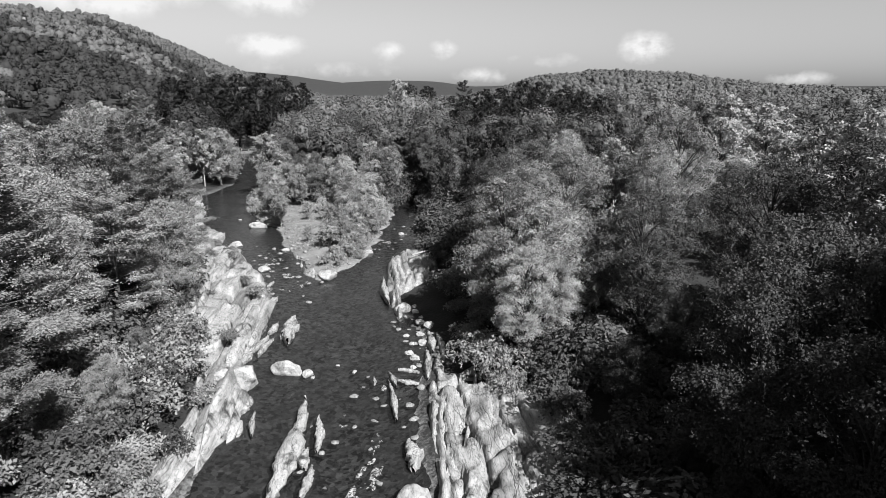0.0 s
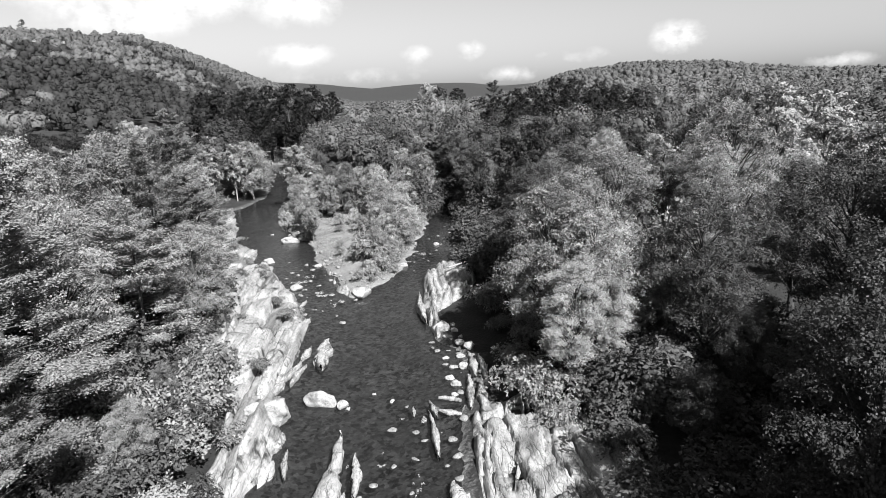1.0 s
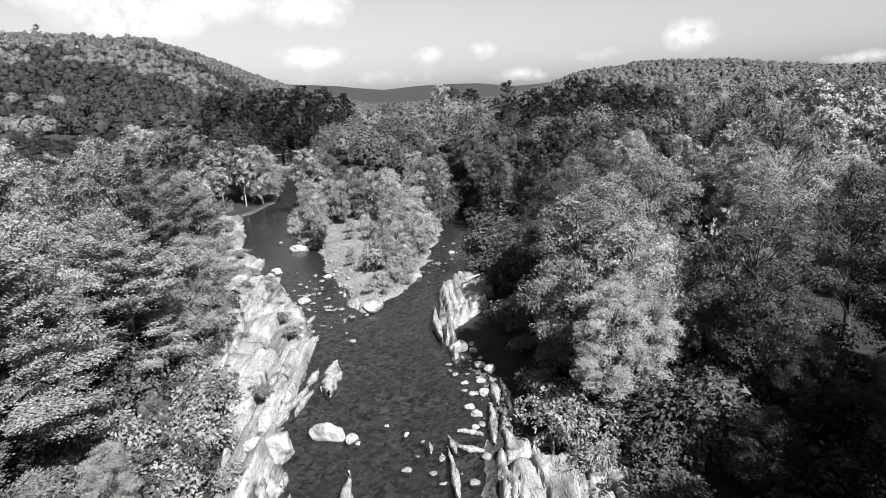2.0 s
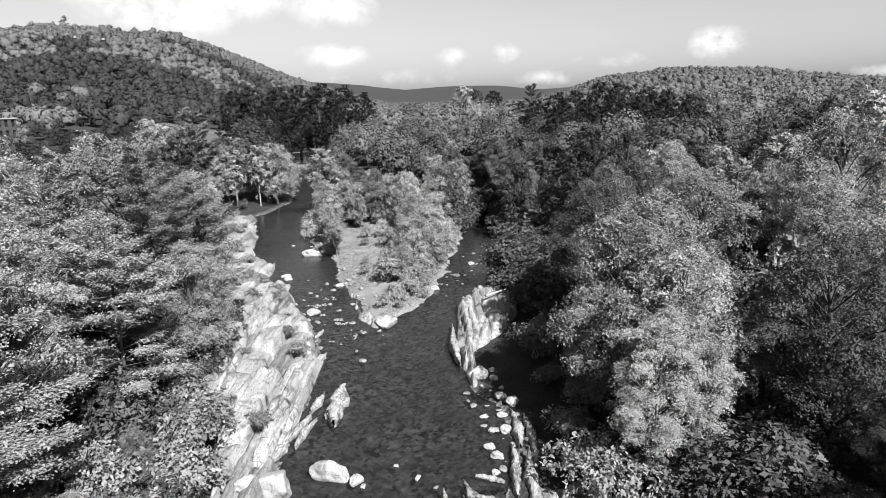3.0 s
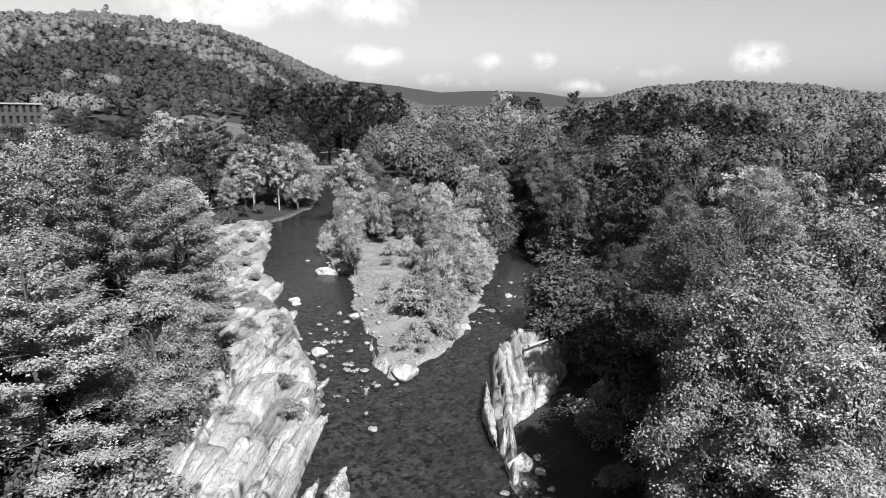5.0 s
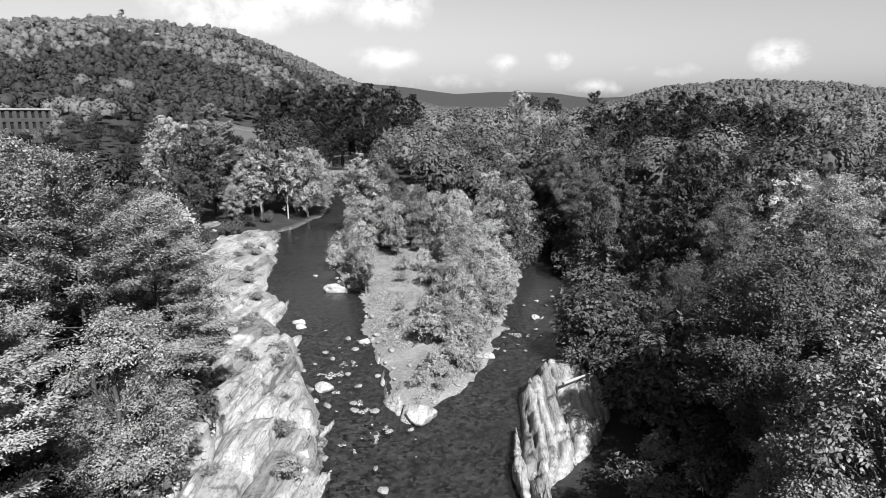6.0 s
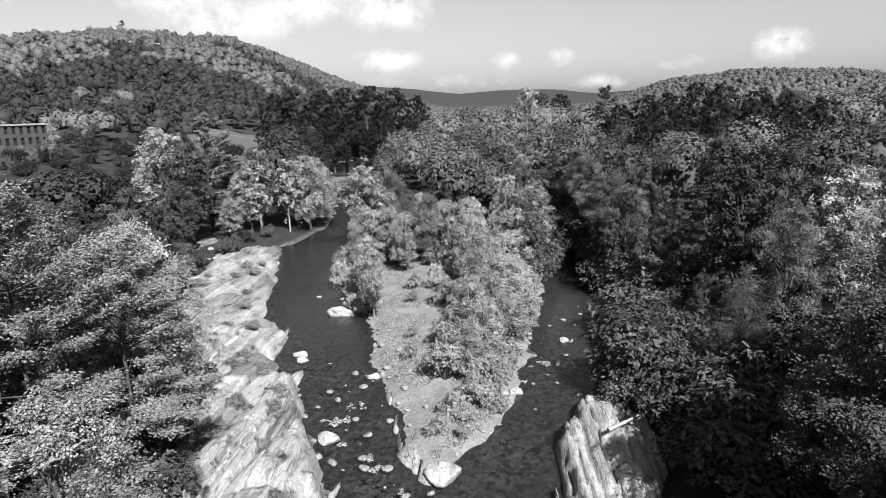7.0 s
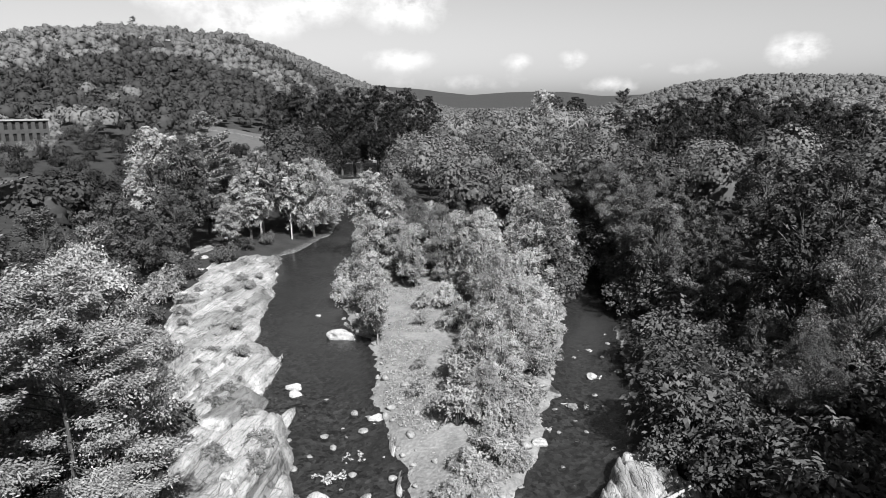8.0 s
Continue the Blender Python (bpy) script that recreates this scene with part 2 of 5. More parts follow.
def fbm(x, y, seed=0, octaves=4):
    s, a = 0.0, 1.0
    for o in range(octaves):
        s = s + a * vnoise(np.asarray(x) * 2 ** o, np.asarray(y) * 2 ** o, seed + o)
        a *= 0.5
    return s


def step(a, b, x):
    t = np.clip((np.asarray(x, float) - a) / (b - a), 0, 1)
    return t * t * (3 - 2 * t)


# banks of the river, from downstream to upstream
LEFT = [(-12, -500), (-16, -60), (-19, 10), (-19.3, 28.7), (-19.7, 34), (-21, 39.7), (-24, 46.8), (-25.5, 51.7), (-27.1, 57.7), (-28.9, 62.8),
        (-37, 74), (-43, 80.3), (-47.6, 83), (-49.6, 89.5), (-55.5, 93.5), (-65.5, 110), (-74, 124), (-76, 143), (-90, 170), (-110, 209), (-150, 270)]
ISLE_WEST = [(-138, 275), (-100, 216), (-85.6, 183), (-66, 143), (-62.5, 122), (-57, 112), (-50.1, 102), (-44.7, 97.7), (-41.4, 92.7), (-37.8, 85.6),
             (-32.6, 79.5), (-29.8, 74.3), (-25.5, 71.2)]
ISLE_EAST = [(-24.4, 76), (-23.3, 82.4), (-24.7, 92.5), (-26.5, 107), (-28.7, 124), (-33, 141), (-42, 165)]
RIGHT = [(-38, 166), (-28, 141), (-24.5, 127), (-21.5, 117), (-20.1, 101), (-18.7, 89.5), (-19.0, 77), (-13.9, 60), (-10.6, 56), (-8.2, 49.7),
         (-7.9, 43.4), (-6.1, 35.8), (-4.3, 31), (-3, 10), (2, -60), (6, -500)]
SHORE = np.array(LEFT + ISLE_WEST + ISLE_EAST + RIGHT, float)
ISLE = np.array(ISLE_WEST + ISLE_EAST, float)


def inside(x, y, poly):
    hit = np.zeros(np.shape(x), bool)
    for (x0, y0), (x1, y1) in zip(poly, np.roll(poly, -1, 0)):
        if y0 == y1:
            continue
        hit ^= ((y0 > y) != (y1 > y)) & (x < (x1 - x0) * (y - y0) / (y1 - y0) + x0)
    return hit


def shore_distance(x, y):
    """Metres from the waterline: positive on land, negative on the river."""
    best = np.full(np.shape(x), 1e9)
    for (x0, y0), (x1, y1) in zip(SHORE, np.roll(SHORE, -1, 0)):
        dx, dy = x1 - x0, y1 - y0
        t = np.clip(((x - x0) * dx + (y - y0) * dy) / (dx * dx + dy * dy), 0, 1)
        best = np.minimum(best, np.hypot(x - x0 - t * dx, y - y0 - t * dy))
    return np.where(inside(x, y, SHORE), -best, best)


SX, SY = np.arange(-320, 280, 1.0), np.arange(-60, 340, 1.0)
SHORE_MAP = shore_distance(*np.meshgrid(SX, SY, indexing="ij"))


def shore_at(x, y):
    """The distance from the waterline read off a map with one-metre cells."""
    i, j = min(max(x + 320, 0), 598.9), min(max(y + 60, 0), 398.9)
    a, b = int(i), int(j)
    u, v = i - a, j - b
    g = SHORE_MAP
    return float((g[a, b] * (1 - u) + g[a + 1, b] * u) * (1 - v) + (g[a, b + 1] * (1 - u) + g[a + 1, b + 1] * u) * v)


def level(y):
    """The river's surface: it falls towards the viewer, with a weir far up."""
    return 0.022 * (np.clip(y, -200, 260) - 40) + 0.9 * step(211, 213, y)


# ridges: bearing left of +y in degrees and the skyline's elevation over the middle of the flight
HILL_AZ = [-180, -60, -40, -25, -18, -11, -5, 1, 4, 8, 20, 24, 27.5, 31, 34.5, 38, 44, 48, 52, 57, 75, 180]
HILL_EL = [1.0, 1.2, 1.2, 1.2, 1.65, 2.6, 2.85, 2.3, 1.3, 0.4, 0.4, 1.4, 2.5, 3.9, 5.4, 6.6, 7.0, 7.0, 6.6, 5.2, 3.5, 1.0]
HILL_R = [900, 900, 900, 900, 900, 900, 950, 1100, 1300, 1500, 1500, 1400, 1250, 1050, 900, 780, 700, 680, 680, 680, 700, 900]
FAR_AZ = [-180, -10, 4, 7, 10, 15, 20, 23, 30, 180]
FAR_EL = [0.6, 1.0, 0.9, 0.95, 1.45, 1.5, 1.15, 1.75, 1.6, 0.6]
HUB = (-8.0, 25.0)


def ragged(x, y):
    """Metres by which the waterline wanders from the plan."""
    return 1.3 * fbm(x / 2.6, y / 2.6, 15, 3)


def land(x, y):
    """Height of the ground."""
    x, y = np.asarray(x, float), np.asarray(y, float)
    d = shore_distance(x, y) + ragged(x, y)
    wl = level(y)
    isle = inside(x, y, ISLE)
    bank = 0.3 * step(0, 0.8, d) + 2.0 * step(1.5, 14, d) + 2.5 * step(14, 90, d)
    low = 0.3 * step(0, 1.0, d) + 0.55 * step(0.5, 6, d) + 1.5 * step(12, 40, d)
    dry = np.where(isle, low, bank) + 0.25 * fbm(x / 5, y / 5, 3) * step(0, 3, d) + 1.4 * fbm(x / 40, y / 40, 9) * step(6, 60, d)
    bed = -np.minimum(0.12 + 0.13 * -d, 0.75) + 0.28 * fbm(x / 2.2, y / 2.2, 21)
    z = wl + np.where(d > 0, dry, bed)
    r, az = np.hypot(x - HUB[0], y - HUB[1]), np.degrees(np.arctan2(-(x - HUB[0]), y - HUB[1]))
    rr = np.interp(az, HILL_AZ, HILL_R)
    el = np.interp(az, HILL_AZ, HILL_EL) * step(0.24, 1.0, r / rr) * (1 + 0.1 * fbm(x / 130, y / 130, 31) * (1 - step(0.75, 0.95, r / rr)))
    z = z + np.minimum(r, rr) * np.tan(np.radians(el)) * (1 - 0.5 * step(1.05, 1.8, r / rr))
    far = 23 + 2600 * np.tan(np.radians(np.interp(az, FAR_AZ, FAR_EL)))
    return z + far * step(1700, 2600, r) * 0.93


# ---- meshes ----
def mesh_of(name, co, faces, mats, smooth=False):
    """A mesh from an array of places and one of faces with the same number of corners each."""
    me = bpy.data.meshes.new(name)
    co, faces = np.asarray(co, np.float32), np.asarray(faces, np.int32)
    n = faces.shape[1]
    me.vertices.add(len(co))
    me.vertices.foreach_set("co", co.ravel())
    me.loops.add(faces.size)
    me.loops.foreach_set("vertex_index", faces.ravel())
    me.polygons.add(len(faces))
    me.polygons.foreach_set("loop_start", np.arange(0, faces.size, n, dtype=np.int32))
    me.polygons.foreach_set("loop_total", np.full(len(faces), n, np.int32))
    if smooth:
        me.polygons.foreach_set("use_smooth", np.ones(len(faces), bool))
    me.update(calc_edges=True)
    for m in mats if isinstance(mats, (list, tuple)) else [mats]:
        me.materials.append(m)
    return me


def child(name, mesh, parent, label=""):
    ob = new(name, mesh)
    ob.parent = parent
    return tagged(ob, label)


def grid_faces(nx, ny):
    i, j = np.meshgrid(np.arange(nx - 1), np.arange(ny - 1), indexing="ij")
    a = (i * ny + j).ravel()
    return np.stack([a, a + ny, a + ny + 1, a + 1], 1)


def spread(lo, hi, fine, reach, growth=1.12):
    """Grid lines: fine between lo and hi, wider and wider outwards."""
    mid = list(np.arange(lo, hi + fine / 2, fine))
    out, s = [], fine
    p = mid[-1]
    while p < reach:
        s *= growth
        p += s
        out.append(p)
    down, s = [], fine
    p = mid[0]
    while p > -reach:
        s *= growth
        p -= s
        down.append(p)
    return np.array(down[::-1] + mid + out)


def add_ground():
    xs, ys = spread(-80, 14, 0.7, 3600), spread(20, 128, 0.7, 3600)
    gx, gy = np.meshgrid(xs, ys, indexing="ij")
    x, y = gx.ravel(), gy.ravel()
    d = shore_distance(x, y) + ragged(x, y)
    z = land(x, y)
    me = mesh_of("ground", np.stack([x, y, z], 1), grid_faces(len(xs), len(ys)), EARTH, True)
    isle = inside(x, y, ISLE)
    sand = np.where(isle, (1 - step(14, 26, d)) * (1 - step(114, 126, y)), np.where((x > -25) & (y > 84), 0.1, 0.42) * (1 - step(0.6, 2.4, d)))
    leafy = step(260, 330, np.hypot(x - HUB[0], y - HUB[1]))
    for key, value in (("leafy", leafy), ("sand", sand), ("bed", 1 - step(-0.25, 0.05, d))):
        a = me.attributes.new(key, "FLOAT", "POINT")
        a.data.foreach_set("value", value.astype(np.float32))
    tagged(new("ground", me), "forest floor and pale gravel along the river", "ground", kind="structure")


def add_water():
    xs, ys = np.arange(-160, 12.1, 4.0), np.concatenate([np.arange(-480, -20, 20), np.arange(-20, 280, 1.5)])
    gx, gy = np.meshgrid(xs, ys, indexing="ij")
    x, y = gx.ravel(), gy.ravel()
    me = mesh_of("water", np.stack([x, y, level(y)], 1), grid_faces(len(xs), len(ys)), WATER, True)
    deep = step(84, 108, y)
    me.attributes.new("deep", "FLOAT", "POINT").data.foreach_set("value", deep.astype(np.float32))
    tagged(new("water", me), "dark clear river water running over stones", "river", kind="structure")


add_ground()
add_water()


# ---- trees ----
def leaf_sprays(centre, normal, size, rng, slim=0.55, axis=None):
    """Pointed leaves, four corners each, folded a little along the midrib; axis: the way that they point, if not any."""
    n = len(centre)
    normal = normal / (np.linalg.norm(normal, axis=1, keepdims=True) + 1e-9)
    a = rng.normal(size=(n, 3)) if axis is None else np.asarray(axis, float)
    a = a - normal * (a * normal).sum(1, keepdims=True)
    a /= np.linalg.norm(a, axis=1, keepdims=True) + 1e-9
    b = np.cross(normal, a)
    s = (np.asarray(size) * rng.uniform(0.6, 1.4, n))[:, None]
    w = s * slim * rng.uniform(0.7, 1.2, n)[:, None]
    lift = normal * s * 0.08
    quad = np.stack([centre - a * s * 0.5, centre - b * w * 0.5 + lift, centre + a * s * 0.55 - lift, centre + b * w * 0.5 + lift], 1)
    return quad.reshape(-1, 3), np.arange(4 * n).reshape(-1, 4)


def leaf_mesh(name, co, faces, mat, shades):
    """A crown's mesh; shades: each leaf's lighter or darker growth."""
    me = mesh_of(name, co, faces, mat)
    me.attributes.new("species", "FLOAT", "POINT").data.foreach_set("value", np.repeat(shades, 4).astype(np.float32))
    return me


def tube(points, radii, sides=6):
    """A tapered limb along points."""
    co, faces = [], []
    pts = [Vector(p) for p in points]
    for k, (p, r) in enumerate(zip(pts, radii)):
        d = (pts[min(k + 1, len(pts) - 1)] - pts[max(k - 1, 0)]).normalized()
        u = d.orthogonal().normalized()
        v = d.cross(u)
        for s in range(sides):
            a = 2 * math.pi * s / sides
            co.append(p + (u * math.cos(a) + v * math.sin(a)) * r)
    for k in range(len(pts) - 1):
        for s in range(sides):
            t = (s + 1) % sides
            faces.append((k * sides + s, k * sides + t, (k + 1) * sides + t, (k + 1) * sides + s))
    return [tuple(c) for c in co], faces


def join(parts):
    co, faces, base = [], [], 0
    for c, f in parts:
        co.append(np.asarray(c, float).reshape(-1, 3))
        faces.append(np.asarray(f, int) + base)
        base += len(co[-1])
    return np.concatenate(co), np.concatenate(faces)


def lobes_of(rng, height, radius, bare, count):
    """Places and radii of the leaf clumps on a broad-leaved crown."""
    out = []
    for k in range(count):
        f = (k + rng.uniform(0, 1)) / count
        z = bare + (height - bare) * (0.06 + 0.9 * f)
        env = radius * math.sin(math.pi * min(max(0.16 + 0.8 * f, 0), 1)) ** 0.7
        a = k * 2.399 + rng.uniform(-0.5, 0.5)
        q = env * rng.uniform(0.4, 1.0)
        r = radius * rng.uniform(0.16, 0.33) * (1.05 - 0.3 * f)
        out.append((np.array([q * math.cos(a), q * math.sin(a), z]), r))
    return out


def broad_crown(rng, lobes, leaves, size, per=22, sprig=0.52):
    """Leaves in flat sprigs on the outside of each clump, with gaps between the sprigs. Also each leaf's shade."""
    c = np.array([l[0] for l in lobes])
    r = np.array([l[1] for l in lobes])
    n = max(leaves // per, 8)
    pick = rng.choice(len(r), n, p=r ** 2 / (r ** 2).sum())
    d = rng.normal(size=(n, 3))
    d[:, 2] = np.where(d[:, 2] < -0.3, -d[:, 2] * rng.uniform(-0.7, 1, n), d[:, 2])
    d /= np.linalg.norm(d, axis=1, keepdims=True)
    knob = rng.normal(size=(len(r), 3, 3))
    knob /= np.linalg.norm(knob, axis=2, keepdims=True)
    swell = 0.8 + 0.5 * np.clip(np.einsum("nij,nj->ni", knob[pick], d), 0, 1).max(1)
    rad = r[pick] * swell * rng.uniform(0.45, 1.15, n) ** 0.5
    mid = c[pick] + d * rad[:, None] * np.array([1.0, 1.0, 0.8])
    nor = 0.6 * d + np.array([0, 0, 0.55]) + rng.normal(scale=0.5, size=d.shape)
    nor /= np.linalg.norm(nor, axis=1, keepdims=True)
    axis = d + rng.normal(scale=0.4, size=d.shape) - np.array([0, 0, 0.25])
    axis -= nor * (axis * nor).sum(1, keepdims=True)
    axis /= np.linalg.norm(axis, axis=1, keepdims=True) + 1e-9
    side = np.cross(nor, axis)
    big = (sprig * rng.uniform(0.6, 1.5, n))[:, None]
    shade = rng.uniform(-0.35, 0.35, n)
    i = np.repeat(np.arange(n), per)
    m = len(i)
    u, v = rng.uniform(-1, 1, (m, 1)), rng.normal(scale=0.45, size=(m, 1))
    pos = mid[i] + big[i] * (axis[i] * u + side[i] * v * (1.15 - 0.5 * np.abs(u)) + nor[i] * rng.normal(scale=0.14, size=(m, 1)) - nor[i] * 0.25 * u * u)
    co, faces = leaf_sprays(pos, nor[i] + rng.normal(scale=0.3, size=(m, 3)), size, rng, 0.6, axis[i] + side[i] * v * 1.6 + rng.normal(scale=0.5, size=(m, 3)))
    return co, faces, shade[i]


def broad_limbs(rng, lobes, height, thick):
    bend = rng.normal(scale=0.03 * height, size=2)
    stem = [(bend[0] * t * t, bend[1] * t * t, -0.6 + (height * 0.9 + 0.6) * t) for t in np.linspace(0, 1, 7)]
    parts = [tube(stem, [thick * (1.15 - 0.95 * t) for t in np.linspace(0, 1, 7)], 7)]
    for c, r in lobes[::1]:
        z0 = max(c[2] - rng.uniform(1.5, 3.5) - 0.3 * np.hypot(c[0], c[1]), height * 0.15)
        t = (z0 + 0.6) / (height * 0.9 + 0.6)
        p0 = np.array([bend[0] * t * t, bend[1] * t * t, z0])
        mid = (p0 + c) / 2 + np.array([0, 0, 0.3])
        q = thick * (0.5 - 0.35 * min(t, 1))
        parts.append(tube([p0, mid, c], [q, q * 0.65, q * 0.25], 5))
    return join(parts)


def broad_tree(name, seed, height, radius, leaves, size, mat=None, bark=None, bare=0.25, count=22, stem=0.018, label="broad-leaved tree in full summer leaf"):
    rng = np.random.RandomState(seed)
    lobes = lobes_of(rng, height, radius, height * bare, int(count * 1.7))
    top = tagged(new(name), label, "tree")
    child("trunk", mesh_of("trunk", *broad_limbs(rng, lobes, height, stem * height), bark or BARK, True), top)
    co, faces, shades = broad_crown(rng, lobes, leaves, size)
    child("crown", leaf_mesh("crown", co, faces, mat or LEAF, shades), top)
    return top


def pine_tree(name, seed, height, radius, leaves, size, mat=None, label="white pine with tiered feathery boughs"):
    """Uneven boughs that lift at their ends, each a spray of side twigs with flat plumes of needles."""
    rng = np.random.RandomState(seed)
    top = tagged(new(name), label, "tree")
    stem = [(0, 0, -0.6 + (height + 0.4) * t) for t in np.linspace(0, 1, 6)]
    wood = [tube(stem, [0.011 * height * (1.05 - t) + 0.02 for t in np.linspace(0, 1, 6)], 7)]
    heavy = rng.uniform(0, 6.28)
    twigs = []
    for k in range(int(height * 3.4)):
        f = rng.uniform(0, 1) ** 0.85
        z = height * (0.2 + 0.78 * f)
        a = k * 2.399 + rng.uniform(-0.7, 0.7)
        reach = (radius * (1 - f ** 1.5) ** 0.75 * rng.uniform(0.45, 1.15) + 0.5) * (1 + 0.18 * math.cos(a - heavy))
        up = 0.05 + 0.55 * f ** 1.4 + rng.uniform(-0.1, 0.15)
        d = np.array([math.cos(a), math.sin(a), 0.0])
        side = np.array([-d[1], d[0], 0.0])
        foot = np.array([0, 0, z])

        def bough(t):
            return foot + d * reach * t + np.array([0, 0, up * reach * t ** 1.6]) + side * 0.05 * reach * math.sin(3 * t + k)

        wood.append(tube([foot, bough(0.5), bough(0.95)], [0.055, 0.035, 0.012], 4))
        for j in range(4 + int(reach * 3.4)):
            t = rng.uniform(0.3, 1.0) ** 0.7
            out = d * rng.uniform(0.5, 1.0) + side * rng.choice((-1, 1)) * rng.uniform(0.1, 1.0) * (1.3 - t) + np.array([0, 0, 0.12 + 0.5 * up])
            out /= np.linalg.norm(out)
            ln = rng.uniform(0.6, 1.5) * min(1.0, 0.5 + 0.16 * reach)
            twigs.append((*bough(t), *(out * ln), rng.uniform(-0.35, 0.35)))
    w = np.array(twigs)
    per = max(leaves // len(w), 5)
    i = np.repeat(np.arange(len(w)), per)
    m = len(i)
    u = rng.uniform(0.05, 1.1, (m, 1))
    ax = w[i, 3:6]
    ln = np.linalg.norm(ax, axis=1, keepdims=True)
    flat = np.cross(ax / ln, np.array([0, 0, 1.0]))
    v = rng.normal(scale=0.42, size=(m, 1)) * (1.2 - 0.7 * u)
    pos = w[i, :3] + ax * u + flat * v * ln + np.array([0, 0, 1.0]) * rng.normal(scale=0.13, size=(m, 1))
    nor = np.array([0, 0, 1.0]) + 0.4 * rng.normal(size=(m, 3)) - 0.1 * ax / ln
    co, faces = leaf_sprays(pos, nor, size, rng, 0.5, ax / ln + flat * v * 2.5 + 0.25 * rng.normal(size=(m, 3)) + np.array([0, 0, 0.25]))
    child("trunk", mesh_of("trunk", *join(wood), BARK, True), top)
    child("crown", leaf_mesh("crown", co, faces, mat or NEEDLE, w[i, 6]), top)
    return top


def shrub(name, seed, height, radius, leaves, size, mat=None, label="leafy shrub on the river bank"):
    rng = np.random.RandomState(seed)
    top = tagged(new(name), label, "shrub")
    lobes, stems = [], []
    for k in range(9):
        a, q = k * 2.4, radius * rng.uniform(0.1, 0.75)
        c = np.array([q * math.cos(a), q * math.sin(a), height * rng.uniform(0.35, 0.8)])
        lobes.append((c, radius * rng.uniform(0.3, 0.5)))
        stems.append(tube([(c[0] * 0.15, c[1] * 0.15, -0.2), c * np.array([0.6, 0.6, 0.55]), c], [0.05, 0.035, 0.012], 4))
    child("stem", mesh_of("stem", *join(stems), BARK, True), top)
    co, faces, shades = broad_crown(rng, lobes, leaves, size, 10, 0.28)
    child("crown", leaf_mesh("crown", co, faces, mat or BUSH, shades), top)
    return top


USED = set()


def plant(kind, x, y, scale=1.0, turn=0.0, lean=0.0, sink=0.0, label=""):
    """The first one is moved to its place, the rest are copies."""
    m = Matrix.Translation((x, y, float(land(x, y)) - sink)) @ Euler((radians(lean), 0, turn)).to_matrix().to_4x4()
    if kind.name in USED:
        ob = copy_thing(kind, m)
    else:
        USED.add(kind.name)
        ob = kind
        ob.matrix_basis = m
    q = 0.5 + 0.5 * math.sin(x * 12.9 + y * 78.2)
    ob.scale = (scale * (0.86 + 0.3 * q), scale * (1.14 - 0.26 * q), scale)
    if label:
        ob["label"] = label
    return ob


NEAR_BROAD = [broad_tree("maple_tree", 11, 17, 4.6, 46000, 0.155, count=32), broad_tree("ash_tree", 12, 19, 4.2, 46000, 0.155, count=36),
              broad_tree("birch_tree", 13, 15, 4.0, 38000, 0.15, bare=0.2, count=30)]
NEAR_SHADED = [broad_tree("oak_tree", 14, 18, 5.0, 44000, 0.16, SHADE_TONE, count=36, label="oak tree with shade painted into its leaves"),
              broad_tree("linden_tree", 15, 17, 4.6, 40000, 0.16, SHADE_TONE, count=30, label="linden tree with shade painted into its leaves")]
NEAR_HALF_SHADED = broad_tree("basswood_tree", 16, 17, 4.4, 40000, 0.16, HALF_SHADE, count=30, label="basswood tree with half shade painted into its leaves")
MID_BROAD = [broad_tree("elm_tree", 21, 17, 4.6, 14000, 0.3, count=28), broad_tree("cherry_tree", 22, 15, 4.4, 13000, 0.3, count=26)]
MID_SHADED = [broad_tree("beech_tree", 23, 19, 4.8, 14000, 0.32, SHADE_TONE, count=30, label="beech tree with shade painted into its leaves"),
             broad_tree("hornbeam_tree", 25, 16, 4.6, 13000, 0.32, SHADE_TONE, count=26, label="hornbeam tree with shade painted into its leaves")]
CLOUDSHADE_BROAD = broad_tree("dark_maple_tree", 24, 24, 7.0, 20000, 0.42, CLOUDSHADE_LEAF, bare=0.12, count=34, label="dense maple tree in full leaf, cloud shadow painted in")
NEAR_PINE = [pine_tree("pine_tree", 31, 18, 4.8, 56000, 0.17), pine_tree("young_pine_tree", 32, 15, 4.4, 48000, 0.17)]
MID_PINE = [pine_tree("tall_pine_tree", 33, 20, 4.8, 16000, 0.38)]
# a pine again, its shade painted on through the darkened leaf material
SHADED_PINE = pine_tree("hemlock_tree", 34, 19, 5.0, 14000, 0.34, SHADE_TONE, "tiered pine with shade painted into its needles")
DIM_PINE = pine_tree("red_pine_tree", 35, 17, 4.8, 30000, 0.22, HALF_SHADE, "red pine with tiered boughs, half shade painted in")
BACK_BROAD = broad_tree("hickory_tree", 36, 16, 4.8, 1500, 1.0, count=24)
SILVER = broad_tree("silver_maple_tree", 37, 13, 5.6, 20000, 0.24, PALELEAF, PALEBARK, bare=0.12, count=34, label="pale broad tree leaning over the river")
SHRUBS = [shrub("shrub", 41, 2.2, 1.7, 2600, 0.17), shrub("dogwood_shrub", 43, 2.8, 2.2, 3400, 0.19)]
SHADED_SHRUB = shrub("hazel_shrub", 44, 2.6, 2.1, 3000, 0.2, SHADELEAF, "leafy shrub under the trees, shade painted into its leaves")
WILLOW = shrub("willow_shrub", 42, 3.4, 2.2, 4600, 0.18, PALELEAF, label="pale willow shrub on the gravel")
ISLE_TREE = broad_tree("alder_tree", 51, 10, 3.0, 13000, 0.2, PALELEAF, bare=0.1, count=24, label="bushy alder tree on the gravel island")
